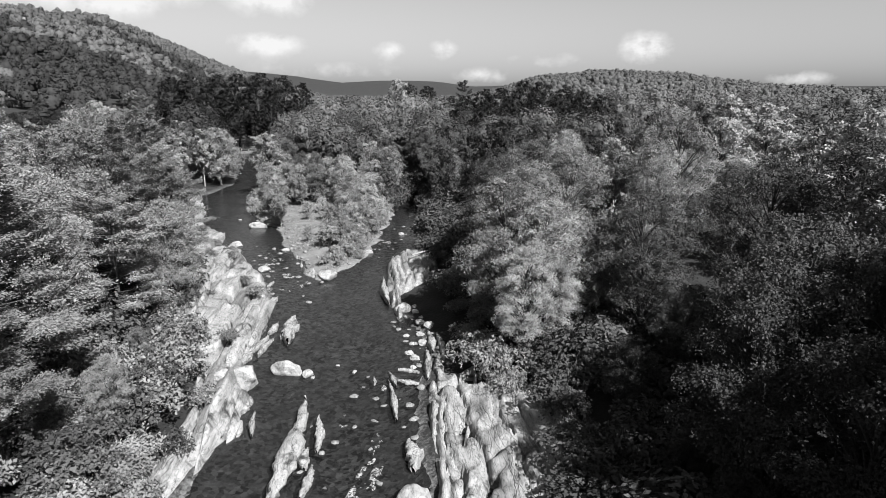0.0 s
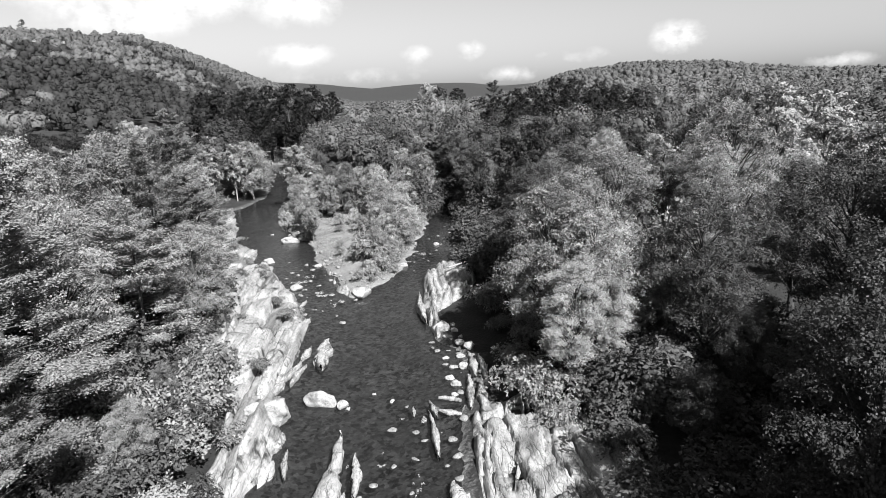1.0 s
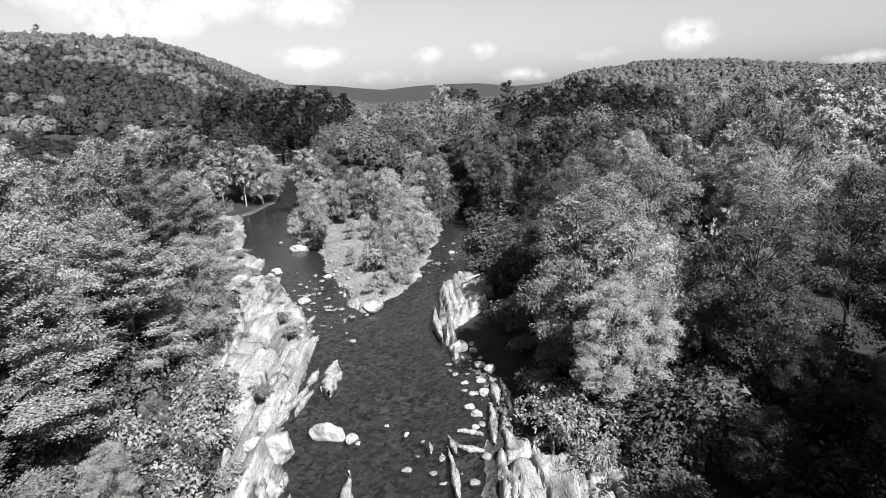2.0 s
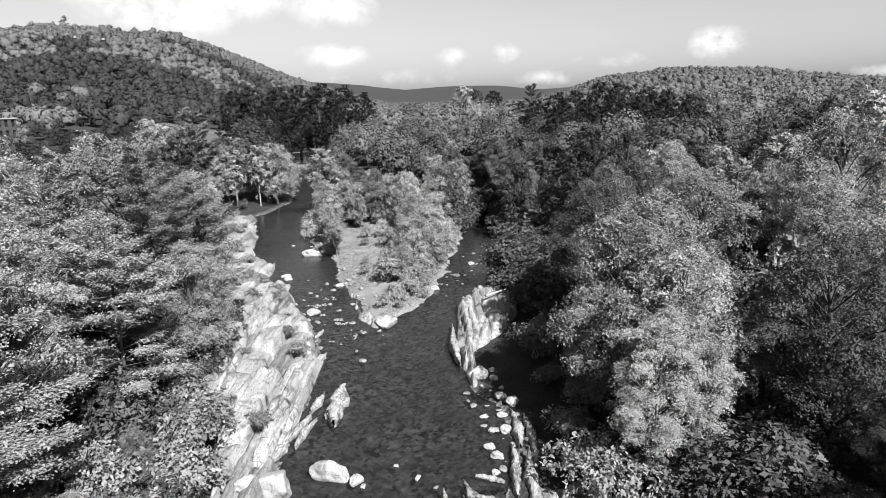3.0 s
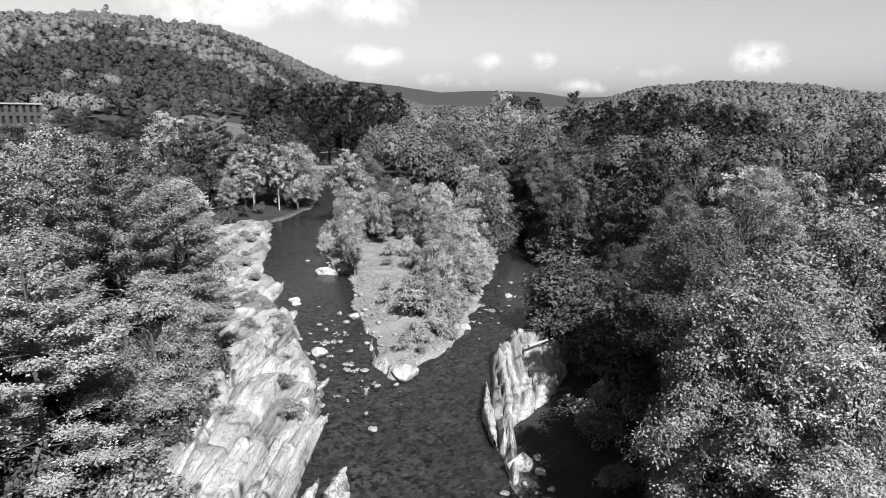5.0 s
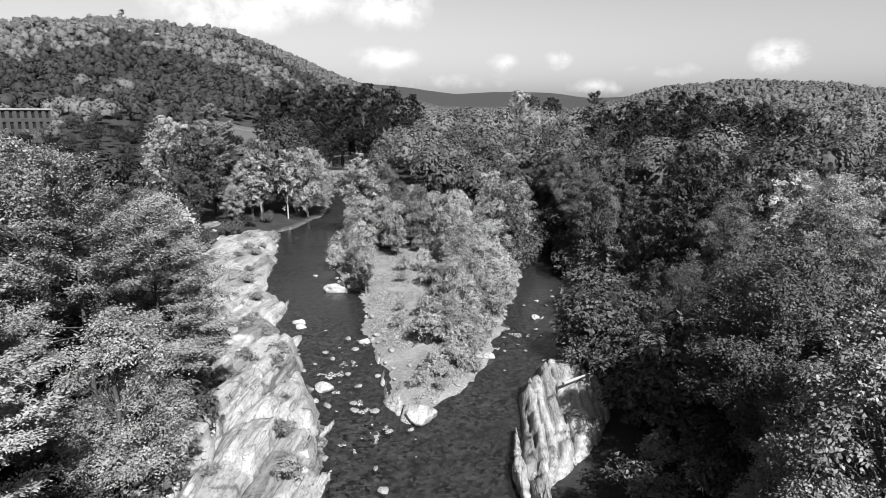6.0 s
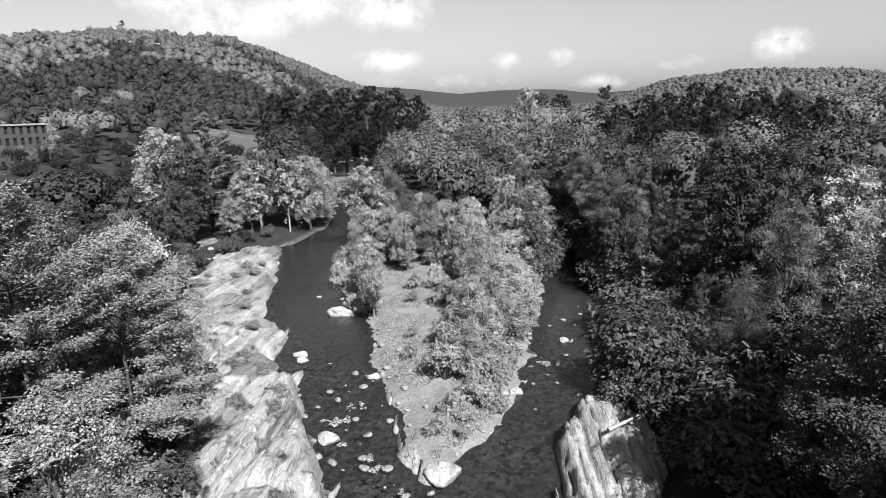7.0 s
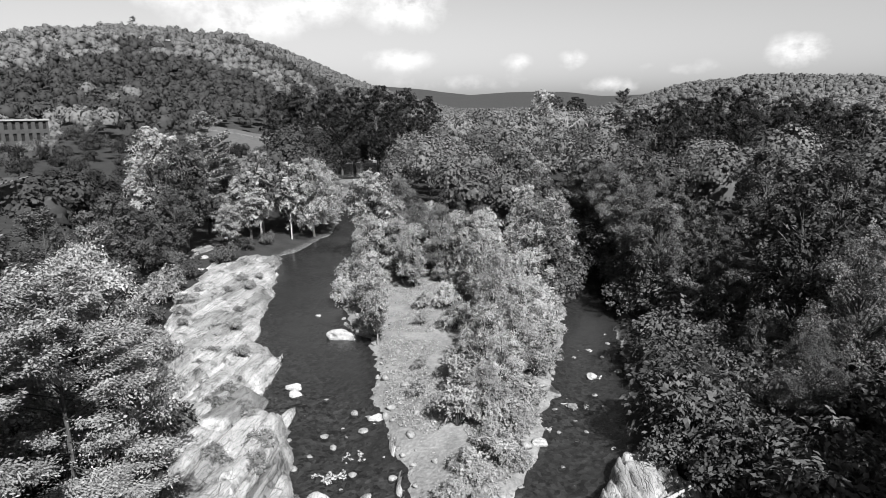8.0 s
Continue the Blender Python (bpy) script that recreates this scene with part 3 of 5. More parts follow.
YOUNG = broad_tree("young_ash_tree", 52, 9.5, 2.4, 5200, 0.22, PALELEAF, PALEBARK, bare=0.25, count=18, stem=0.009, label="slender young ash with a pale stem")
WHITE_STEM = broad_tree("poplar_tree", 53, 15, 3.6, 4000, 0.42, BUSH, PALEBARK, bare=0.35, count=24, stem=0.011, label="poplar tree with a pale bare trunk")


def scatter(lo, hi, gap, seed, accept):
    rng = random.Random(seed)
    pts, cells = [], {}
    tries = int((hi[0] - lo[0]) * (hi[1] - lo[1]) / gap ** 2 * 5)
    for _ in range(tries):
        x, y = rng.uniform(lo[0], hi[0]), rng.uniform(lo[1], hi[1])
        c = (int(x // gap), int(y // gap))
        if any(math.hypot(x - p[0], y - p[1]) < gap for i in (-1, 0, 1) for j in (-1, 0, 1) for p in cells.get((c[0] + i, c[1] + j), ())):
            continue
        if accept(x, y):
            cells.setdefault(c, []).append((x, y))
            pts.append((x, y))
    return pts


def bank_gap(x, y):
    """How far from the water the first trunks stand."""
    if x < -15:
        return float(np.interp(y, [20, 40, 48, 60, 75, 95, 110, 125], [4.5, 4.5, 8.5, 10, 9.5, 13, 11, 4]))
    return float(np.interp(y, [10, 26, 34, 42, 48, 53, 61, 68, 80, 87], [10, 11, 13, 11, 7.5, 6.8, 8.0, 10.0, 10.5, 4.0]))


def crown_top(x, y):
    """Height of the tree tops over the plan: lower at the water, tall inside the woods."""
    d = shore_at(x, y)
    if x < -20 - 0.25 * y:
        edge, inner = float(np.interp(y, [20, 40, 66, 90, 125], [13.5, 15.5, 14.5, 14, 15])), float(np.interp(y, [20, 52, 75, 95, 115, 140], [19, 21, 17.5, 16.5, 20, 21]))
        return edge + (inner - edge) * float(step(5, 15, d))
    if y > 116 and x < -30:
        return float(np.interp(y, [116, 140], [13, 18]))
    edge = float(np.interp(y, [20, 44, 50, 72, 84, 100, 115], [7, 7.5, 15.5, 14.5, 9.5, 11, 13]))
    # below y 47 inner trees are raised and set back to shade the bank
    inner = float(np.interp(y, [20, 41, 50, 60, 84, 120], [25, 23, 18, 20, 20.5, 22.5]))
    return edge + (inner - edge) * float(step(4, 19, d) if y > 47 else step(19, 24, d))


def add_woods():
    rng = random.Random(5)

    def off_isle(x, y):
        return not (inside(np.array(x), np.array(y), ISLE) and y < 116)

    def ok_near(x, y):
        d = shore_at(x, y)
        return off_isle(x, y) and d > bank_gap(x, y) and not (-16 < x < 12 and y < 17) and (x > -7 - 1.06 * y or (y > 45 and x > -24 - 1.54 * (y - 45)))

    # includes unseen trees right of the start, added to cast shade
    near = scatter((-85, -25), (-15, 130), 5.1, 1, ok_near) + scatter((-15, -25), (36, 50), 4.8, 11, ok_near) + scatter((-15, 50), (36, 130), 6.2, 12, ok_near)
    for x, y in near:
        far = math.hypot(x + 8, y - 25)
        left = x < -20
        d = shore_at(x, y)
        pine = rng.random() < ((0.8 if y < 80 else 0.5) if left and y < 108 else 0.0)
        close = far < 68 and d < 42
        # stretches meant to look shaded get trees whose leaf colour carries the shade
        in_shade = not left and rng.random() < (0.85 if y < 47 or y < 62 and x > 5 else 0.92 if y > 68 and x < 3 else 0.7 if y > 105 else 0.15)
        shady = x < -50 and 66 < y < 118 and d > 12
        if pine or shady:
            kind = (SHADED_PINE if rng.random() < 0.6 else rng.choice(MID_SHADED)) if shady else DIM_PINE if y > 76 and rng.random() < 0.65 else rng.choice(NEAR_PINE) if close else MID_PINE[0]
        elif in_shade:
            kind = (NEAR_HALF_SHADED if rng.random() < 0.35 and y > 60 else rng.choice(NEAR_SHADED)) if close else rng.choice(MID_SHADED)
        else:
            kind = NEAR_HALF_SHADED if left and y > 74 and rng.random() < 0.7 else rng.choice(NEAR_BROAD) if close else rng.choice(MID_BROAD)
        tall = {"pine_tree": 18, "young_pine_tree": 15, "tall_pine_tree": 20, "hemlock_tree": 19, "red_pine_tree": 17, "maple_tree": 17, "ash_tree": 19, "birch_tree": 15, "oak_tree": 18,
                "linden_tree": 17, "basswood_tree": 17, "elm_tree": 17, "cherry_tree": 15, "beech_tree": 19, "hornbeam_tree": 16}[kind.name]
        s = (crown_top(x, y) * (rng.uniform(0.9, 1.1) if x > 8 and y < 45 else rng.uniform(0.75, 1.1) if left and y < 62 else rng.uniform(0.58, 1.12)) - float(land(x, y))) / tall
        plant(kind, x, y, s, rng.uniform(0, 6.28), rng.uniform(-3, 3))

    # bushes and saplings in front of the trunks
    def ok_edge(x, y):
        d = shore_at(x, y)
        g = bank_gap(x, y)
        return off_isle(x, y) and g - (2.0 if x < -20 else 4.0) < d < g + (14 if x < -20 and y < 105 else 2.5) and d > 0.7 and x < 12

    for x, y in scatter((-85, 16), (12, 135), 2.7, 2, ok_edge):
        east = x > -20 - 0.1 * y and y > 72
        if x < -50 and y > 96 and rng.random() < 0.55:
            continue
        # the darkened shrub paints shade behind the bank's edge and on the east side
        kind = SHADED_SHRUB if east or (y > 98 and rng.random() < 0.6) or (x > -10 and y < 42) or (x < -20 and (shore_at(x, y) > bank_gap(x, y) + 2 or rng.random() < 0.4)) else rng.choice(SHRUBS)
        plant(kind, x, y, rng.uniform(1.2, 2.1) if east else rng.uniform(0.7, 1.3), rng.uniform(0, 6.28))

    def ok_under(x, y):
        d = shore_at(x, y)
        g = bank_gap(x, y)
        if x < -20 - 0.1 * y:
            return off_isle(x, y) and g - 1 < d < g + 7 and y < 80 and x > -7 - 1.06 * y
        return off_isle(x, y) and x > -20 and g < d < 26

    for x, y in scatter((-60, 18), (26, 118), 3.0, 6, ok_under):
        plant(rng.choice(SHRUBS) if x < -20 and rng.random() < (0.75 if y < 55 else 0.3) else SHADED_SHRUB, x, y, rng.uniform(0.8, 1.7), rng.uniform(0, 6.28))
    for x, y in scatter((-70, 40), (-22, 112), 2.4, 9, lambda x, y: x < -20 and off_isle(x, y) and 1.8 < shore_at(x, y) < bank_gap(x, y) - 2 and rng.random() < 0.09):
        plant(SHRUBS[0], x, y, rng.uniform(0.35, 0.75), rng.uniform(0, 6.28), sink=-0.7)

    # the island: alders along its east side, a thin ash on the west, willows on the gravel
    for x, y, s in [(-27.8, 84.0, 0.5), (-27.6, 87.5, 0.62), (-30.0, 91.0, 0.7), (-28.2, 93.5, 0.66), (-31.2, 96.5, 0.78), (-29.0, 99.0, 0.74),
                    (-32.0, 102.5, 0.82), (-30.0, 106.0, 0.8), (-35.5, 108.0, 0.95), (-31.5, 112.0, 0.95), (-46.5, 113.5, 0.8), (-42.5, 118.0, 0.9),
                    (-38.0, 115.0, 1.0), (-51.0, 118.0, 0.8), (-56.0, 119.5, 0.75), (-33.0, 119.0, 1.1)]:
        plant(ISLE_TREE, x, y, s, rng.uniform(0, 6.28))
    for x, y, s in [(-43.0, 96.5, 0.85), (-46.5, 103.0, 0.8), (-50.5, 108.5, 0.8)]:
        plant(YOUNG, x, y, s, rng.uniform(0, 6.28), 4)
    for x, y, s in [(-26.5, 78.0, 0.6), (-25.8, 80.5, 0.7), (-27.5, 75.6, 0.45), (-45.2, 100.5, 0.9), (-48.2, 104.5, 1.0), (-44.5, 98.6, 0.6), (-53.0, 110.0, 1.0),
                    (-55.5, 113.5, 1.1), (-52.5, 106.5, 0.9), (-42.0, 106.0, 0.6), (-40.5, 101.5, 0.4), (-36.5, 92.0, 0.35), (-31.0, 84.0, 0.4), (-25.6, 84.5, 0.75),
                    (-26.2, 88.5, 0.8), (-26.8, 94.5, 0.85), (-27.5, 101.0, 0.9), (-28.3, 107.5, 0.9), (-34.5, 87.0, 0.45)]:
        plant(WILLOW, x, y, s, rng.uniform(0, 6.28))
    def ok_isle(x, y):
        strip = float(np.interp(y, [74, 77, 90, 105, 118], [-25.8, -27.4, -32.4, -38, -46.5]))
        return inside(np.array(x), np.array(y), ISLE) and shore_at(x, y) > 0.5 and x > strip

    for x, y in scatter((-52, 75), (-22, 118), 2.5, 7, ok_isle):
        plant(WILLOW, x, y, rng.uniform(0.5, 1.15) * (0.5 if y < 82 else 1.0), rng.uniform(0, 6.28))
    # the point on the west bank
    for x, y, s in [(-81.5, 129.0, 1.0), (-84.5, 133.5, 0.95), (-79.0, 134.0, 0.9)]:
        plant(WHITE_STEM, x, y, s, rng.uniform(0, 6.28))
    for x, y, s in [(-77.0, 138.0, 1.0), (-79.8, 142.0, 1.0)]:
        plant(SILVER, x, y, s, rng.uniform(0, 6.28), 5)
    for x, y, s in [(-92.0, 129.5, 1.0), (-88.0, 124.0, 0.85)]:
        plant(MID_PINE[0], x, y, s, rng.uniform(0, 6.28))
    plant(MID_BROAD[0], -94.0, 119.5, 1.05, 1.0)
    plant(WHITE_STEM, 7.0, 53.5, 0.85, 2.0, 9)
    # lower trees past the shelf, shade painted into their leaves
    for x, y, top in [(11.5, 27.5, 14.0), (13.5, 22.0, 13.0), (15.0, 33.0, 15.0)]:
        plant(NEAR_SHADED[1], x, y, top / 17, rng.uniform(0, 6.28))
    # bright trees leaning from the east bank; past y 60 half shade is painted in
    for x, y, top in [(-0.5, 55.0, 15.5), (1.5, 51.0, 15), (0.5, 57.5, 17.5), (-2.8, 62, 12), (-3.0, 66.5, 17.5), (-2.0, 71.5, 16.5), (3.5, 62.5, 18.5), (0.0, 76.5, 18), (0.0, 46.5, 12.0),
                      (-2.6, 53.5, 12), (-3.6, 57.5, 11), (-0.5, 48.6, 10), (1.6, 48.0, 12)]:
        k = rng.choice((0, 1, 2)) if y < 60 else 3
        kind = NEAR_BROAD[k] if k < 3 else NEAR_HALF_SHADED
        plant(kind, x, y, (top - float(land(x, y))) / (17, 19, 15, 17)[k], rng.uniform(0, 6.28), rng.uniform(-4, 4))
    # trees that close over the narrow upper channel
    for k, y in enumerate(np.arange(112, 168, 4.6)):
        east = float(np.interp(y, [101, 117, 127, 141, 166], [-20.1, -21.5, -24.5, -28, -38]))
        west = float(np.interp(y, [107, 124, 141, 165], [-26.5, -28.7, -33, -42]))
        plant(NEAR_HALF_SHADED if k % 3 else MID_SHADED[0], east + 3.4, y, rng.uniform(0.62, 0.85), rng.uniform(0, 6.28), 4)
        plant(MID_BROAD[1] if k % 2 else MID_SHADED[1], west - 3.2, y + 2.0, rng.uniform(0.6, 0.85), rng.uniform(0, 6.28), -4)
        plant(SHADED_SHRUB, east + 1.2, y + 1.0, rng.uniform(1.2, 1.7), rng.uniform(0, 6.28))
        plant(SHADED_SHRUB, west - 1.0, y + 3.0, rng.uniform(1.2, 1.7), rng.uniform(0, 6.28))
    # maples beyond the weir and far east side, cloud shadow painted into them
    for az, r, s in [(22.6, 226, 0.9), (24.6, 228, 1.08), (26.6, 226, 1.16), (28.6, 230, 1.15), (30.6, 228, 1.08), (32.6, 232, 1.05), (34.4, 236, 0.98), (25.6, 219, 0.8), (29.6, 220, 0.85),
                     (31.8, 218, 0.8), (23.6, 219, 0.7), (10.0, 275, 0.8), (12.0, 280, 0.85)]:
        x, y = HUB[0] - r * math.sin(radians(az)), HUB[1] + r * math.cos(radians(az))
        plant(CLOUDSHADE_BROAD, x, y, s, rng.uniform(0, 6.28))
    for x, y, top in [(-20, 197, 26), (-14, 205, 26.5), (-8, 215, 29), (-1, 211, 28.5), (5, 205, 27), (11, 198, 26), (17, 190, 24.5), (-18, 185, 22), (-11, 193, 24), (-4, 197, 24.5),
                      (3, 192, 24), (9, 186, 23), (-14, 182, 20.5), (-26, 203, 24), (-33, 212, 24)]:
        plant(CLOUDSHADE_BROAD, x, y, (top - float(land(x, y))) / 23.5, rng.uniform(0, 6.28))
    # single trees that stand out far away: on the hill's brow and over the valley
    plant(MID_PINE[0], -497.0, 499.0, 0.95, 0.5, label="lone pine on the brow of the hill")
    plant(SHADED_PINE, -36.6, 274.0, 1.12, 1.5, label="tall shade-toned pine above the valley woods")
    plant(MID_BROAD[0], -63.0, 262.0, 1.3, 0.4)

    # the banks downstream
    def ok_back(x, y):
        if not (shore_at(x, y) > 7 and -46 < y < 62):
            return False
        if x < -15:
            return x < -9 - 1.06 * y and not (y > 45 and x > -26 - 1.54 * (y - 45))
        return y < -26 or (x < 12 and y < 11)

    for x, y in scatter((-86, -46), (36, 62), 6.8, 21, ok_back):
        plant(BACK_BROAD, x, y, rng.uniform(0.9, 1.2) if x < -15 or y < -26 else rng.uniform(0.5, 0.62), rng.uniform(0, 6.28))
    for x, y in scatter((-40, -30), (8, 14), 3.4, 22, lambda x, y: 4.5 < shore_at(x, y) < 8 and (y < 11 or x < -20)):
        plant(SHADED_SHRUB if rng.random() < 0.5 else SHRUBS[0], x, y, rng.uniform(0.6, 1.0), rng.uniform(0, 6.28))


add_woods()


def woods_mesh(name, places, quads, spray, seed, mat, label, spread_of_kinds=(-0.3, 0.8), loose=0.2, clumps=5, core=0.7, foot=0.55):
    """Distant woods, too many to count: each crown a lumpy mass of several clumps, covered with leaf sprays."""
    rng = np.random.RandomState(seed)
    p = np.asarray(places, float)
    n = len(p)
    h = p[:, 3]
    lobe = rng.normal(size=(n, clumps, 3))
    lobe /= np.linalg.norm(lobe, axis=2, keepdims=True)
    lobe[:, :, 2] = np.abs(lobe[:, :, 2]) * 1.2 - 0.1
    lobe[:, 0] = (0, 0, 0.1)
    wide = rng.uniform(0.4, 0.62, (n, clumps))
    wide[:, 0] = 0.8
    kinds = rng.uniform(*spread_of_kinds, n)
    co, faces, shades, base = [], [], [], 0
    # the clumps
    rings, sides = 4, 7
    for q in range(clumps):
        t = np.linspace(0.0, 2.2, rings)[:, None]
        a = np.arange(sides)[None, :] * 2 * math.pi / sides + 0.4 * np.arange(rings)[:, None]
        d = np.stack([np.sin(t) * np.cos(a), np.sin(t) * np.sin(a), np.cos(t) + 0 * a], 2).reshape(-1, 3)
        rough = rng.uniform(0.68, 1.15, (n, len(d)))
        rough[:, :sides] = rough[:, :1]
        c = p[:, None, :3] + (lobe[:, q, None] * 0.62 + d[None] * (core * rough * wide[:, q, None])[:, :, None]) * (h * 0.32)[:, None, None]
        c[:, :, 2] += (h * foot)[:, None]
        i, j = np.meshgrid(np.arange(rings - 1), np.arange(sides), indexing="ij")
        f = np.stack([i * sides + j, (i + 1) * sides + j, (i + 1) * sides + (j + 1) % sides, i * sides + (j + 1) % sides], 2).reshape(-1, 4)
        co.append(c.reshape(-1, 3))
        faces.append((f[None] + base + (np.arange(n) * len(d))[:, None, None]).reshape(-1, 4))
        shades.append(np.repeat(kinds, len(d)))
        base += n * len(d)
    # the leaf sprays on them
    for k in range(quads):
        d = rng.normal(size=(n, 3))
        d[:, 2] = np.abs(d[:, 2]) * 1.1 - 0.25
        d /= np.linalg.norm(d, axis=1, keepdims=True)
        q = k % clumps
        c = p[:, :3] + (lobe[:, q] * 0.62 + d * (wide[:, q] * rng.uniform(0.9, 1.15, n))[:, None]) * (h * 0.32)[:, None]
        c[:, 2] += h * foot
        one, f = leaf_sprays(c, d + np.array([0, 0, 0.2]) + rng.normal(scale=loose, size=d.shape), spray * h / 14, rng, 0.8)
        co.append(one)
        faces.append(f + base)
        shades.append(np.repeat(kinds + rng.uniform(-0.25, 0.25, n), 4))
        base += len(one)
    me = mesh_of(name, np.concatenate(co), np.concatenate(faces), mat, True)
    me.attributes.new("species", "FLOAT", "POINT").data.foreach_set("value", np.concatenate(shades).astype(np.float32))
    return tagged(new(name, me), label, "woods", kind="stuff")


def add_far_woods():
    rng = random.Random(8)

    def polar(x, y):
        return math.hypot(x - HUB[0], y - HUB[1]), math.degrees(math.atan2(-(x - HUB[0]), y - HUB[1]))

    def ok_mid(x, y):
        r, az = polar(x, y)
        if -85 < x < 42 and -10 < y < 130:
            return False
        if 48 < az < 59 and 88 < r < 175 or (34 < az < 41 and 238 < r):
            return False
        if -24 < x < 24 and 176 - 0.25 * x < y < 236 - 0.9 * max(x, 0):
            return False
        if 35 < az < 66 and 128 < r < 232 and rng.random() < 0.7:
            return False
        return r < 290 and -48 < az < 72 and shore_at(x, y) > 4

    def ok_hill(x, y):
        r, az = polar(x, y)
        if 34 < az < 41 and r < 335:
            return False
        return 286 < r < np.interp(az, HILL_AZ, HILL_R) * 1.06 and -40 < az < 66

    pts = scatter((-290, -10), (240, 320), 6.2, 3, ok_mid)
    z = land(np.array([p[0] for p in pts]), np.array([p[1] for p in pts]))
    west = [], []
    for (x, y), h in zip(pts, z):
        r, az = polar(x, y)
        low = 35 < az < 66 and r > 115
        # past bearing 31 the woods take the tone with cloud shadow painted in
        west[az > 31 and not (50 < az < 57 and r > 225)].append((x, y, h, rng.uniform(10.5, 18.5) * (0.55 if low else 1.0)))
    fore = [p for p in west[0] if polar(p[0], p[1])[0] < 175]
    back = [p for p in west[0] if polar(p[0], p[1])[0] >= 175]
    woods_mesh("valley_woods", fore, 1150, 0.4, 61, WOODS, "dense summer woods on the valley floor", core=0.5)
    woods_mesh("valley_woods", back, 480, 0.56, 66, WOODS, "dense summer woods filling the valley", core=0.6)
    woods_mesh("hemlock_woods", west[1], 760, 0.46, 63, VALLEY_SHADE, "low valley woods beside the old mill, cloud shadow painted in", core=0.55)
    def ok_south(x, y):
        r, az = polar(x, y)
        return r < 230 and shore_at(x, y) > 9 and not (-86 < x < 42 and -46 < y < 130) and not (r < 290 and -48 < az < 72 and y > -10)

    pts = scatter((-240, -210), (225, 200), 8.5, 24, ok_south)
    z = land(np.array([p[0] for p in pts]), np.array([p[1] for p in pts]))
    woods_mesh("downstream_woods", [(x, y, h, rng.uniform(12, 17)) for (x, y), h in zip(pts, z)], 30, 2.0, 65, WOODS, "summer woods on the banks downstream")
    pts = scatter((-1150, 20), (620, 1500), 8.3, 4, ok_hill)
    px, py = np.array([p[0] for p in pts]), np.array([p[1] for p in pts])
    z = land(px, py)
    patch = fbm(px / 70, py / 70, 55, 3)
    stands = [], []
    for (x, y), h, n in zip(pts, z, patch):
        r, az = polar(x, y)
        share = r / np.interp(az, HILL_AZ, HILL_R)
        # crowns in the painted cloud shadow get darker leaves, a sunlit gap excepted
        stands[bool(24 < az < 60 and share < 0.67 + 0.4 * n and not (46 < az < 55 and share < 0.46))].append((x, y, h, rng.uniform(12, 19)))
    for who, mat, seed, label in ((stands[0], HILLWOOD, 62, "unbroken broad-leaved woods on the hillsides"), (stands[1], HILL_SHADE, 64, "lower hillside woods with cloud shadow painted into the leaves")):
        near = [p for p in who if polar(p[0], p[1])[0] < 640]
        far = [p for p in who if polar(p[0], p[1])[0] >= 640]
        name = "hillside_woods" if mat == HILLWOOD else "evergreen_woods"
        woods_mesh(name, near, 120, 0.85, seed, mat, label, (0.0, 0.35), 0.3, 3, 0.85, 0.38)
        woods_mesh(name, far, 36, 1.3, seed + 10, mat, label, (0.0, 0.35), 0.25, 3, 0.95, 0.38)


add_far_woods()


# ---- rocks ----
STRIKE = radians(16)      # the beds run this far left of +y


def along(x, y):
    """Coordinates across and along the strike of the rock beds."""
    c, s = math.cos(STRIKE), math.sin(STRIKE)
    return x * c + y * s, -x * s + y * c


def beds(v, u, seed, warp=0.5):
    """Stepped slabs: each bed is broken along its length, and every block has its own height and slope. Also each place's bed."""
    v = v + warp * fbm(u / 9.0, v / 6.0, seed + 5, 2) + (warp - 0.5) * 0.6 * fbm(u / 2.4, v / 2.4, seed + 7, 2)
    g = np.random.RandomState(seed).rand(256)
    edge = np.cumsum(0.5 + 1.9 * g ** 1.6) - 145.0
    i = np.searchsorted(edge, v)
    lo, hi = edge[np.clip(i - 1, 0, 255)], edge[np.clip(i, 0, 255)]
    fv = np.clip((v - lo) / np.maximum(hi - lo, 0.1), 0, 1)
    ln = 5.0 + 12.0 * g[(i * 7 + 3) % 256]
    q = u / ln + 9 * g[i % 256] + 0.1 * fbm(u / 2.0, v / 2.0, seed + 8, 2)
    j = np.floor(q).astype(int)
    fu = q - j
    h = g[(i * 31 + j * 17) % 256] * 0.45 + 0.55 * g[(i * 11) % 256]
    gap = np.maximum(0.2 / np.maximum(hi - lo, 0.1), 0.08)
    joint = np.minimum(step(0, 1, fv / gap), step(0, 1, (1 - fv) / gap)) * np.minimum(step(0, 0.04, fu), step(0, 0.04, 1 - fu))
    tip = (fv - 0.5) * (g[(i * 13 + j * 5) % 256] * 1.3 - 0.3) + 0.35 * (fu - 0.5) * (g[(i * 3 + j * 29) % 256] - 0.5)
    thin = np.clip((hi - lo) / 1.4, 0.25, 1.0)
    return h, 1 - (1 - joint) * thin, tip * thin, i


def pieces(faces):
    """The faces split into connected pieces."""
    used, f = np.unique(faces, return_inverse=True)
    f = f.reshape(-1, 4)
    mark = np.arange(len(used))
    while True:
        least = mark[f].min(1)
        fresh = mark.copy()
        np.minimum.at(fresh, f.ravel(), np.repeat(least, 4))
        fresh = fresh[fresh]
        if (fresh == mark).all():
            break
        mark = fresh
    owner = mark[f[:, 0]]
    return [faces[owner == m] for m in np.unique(owner)]


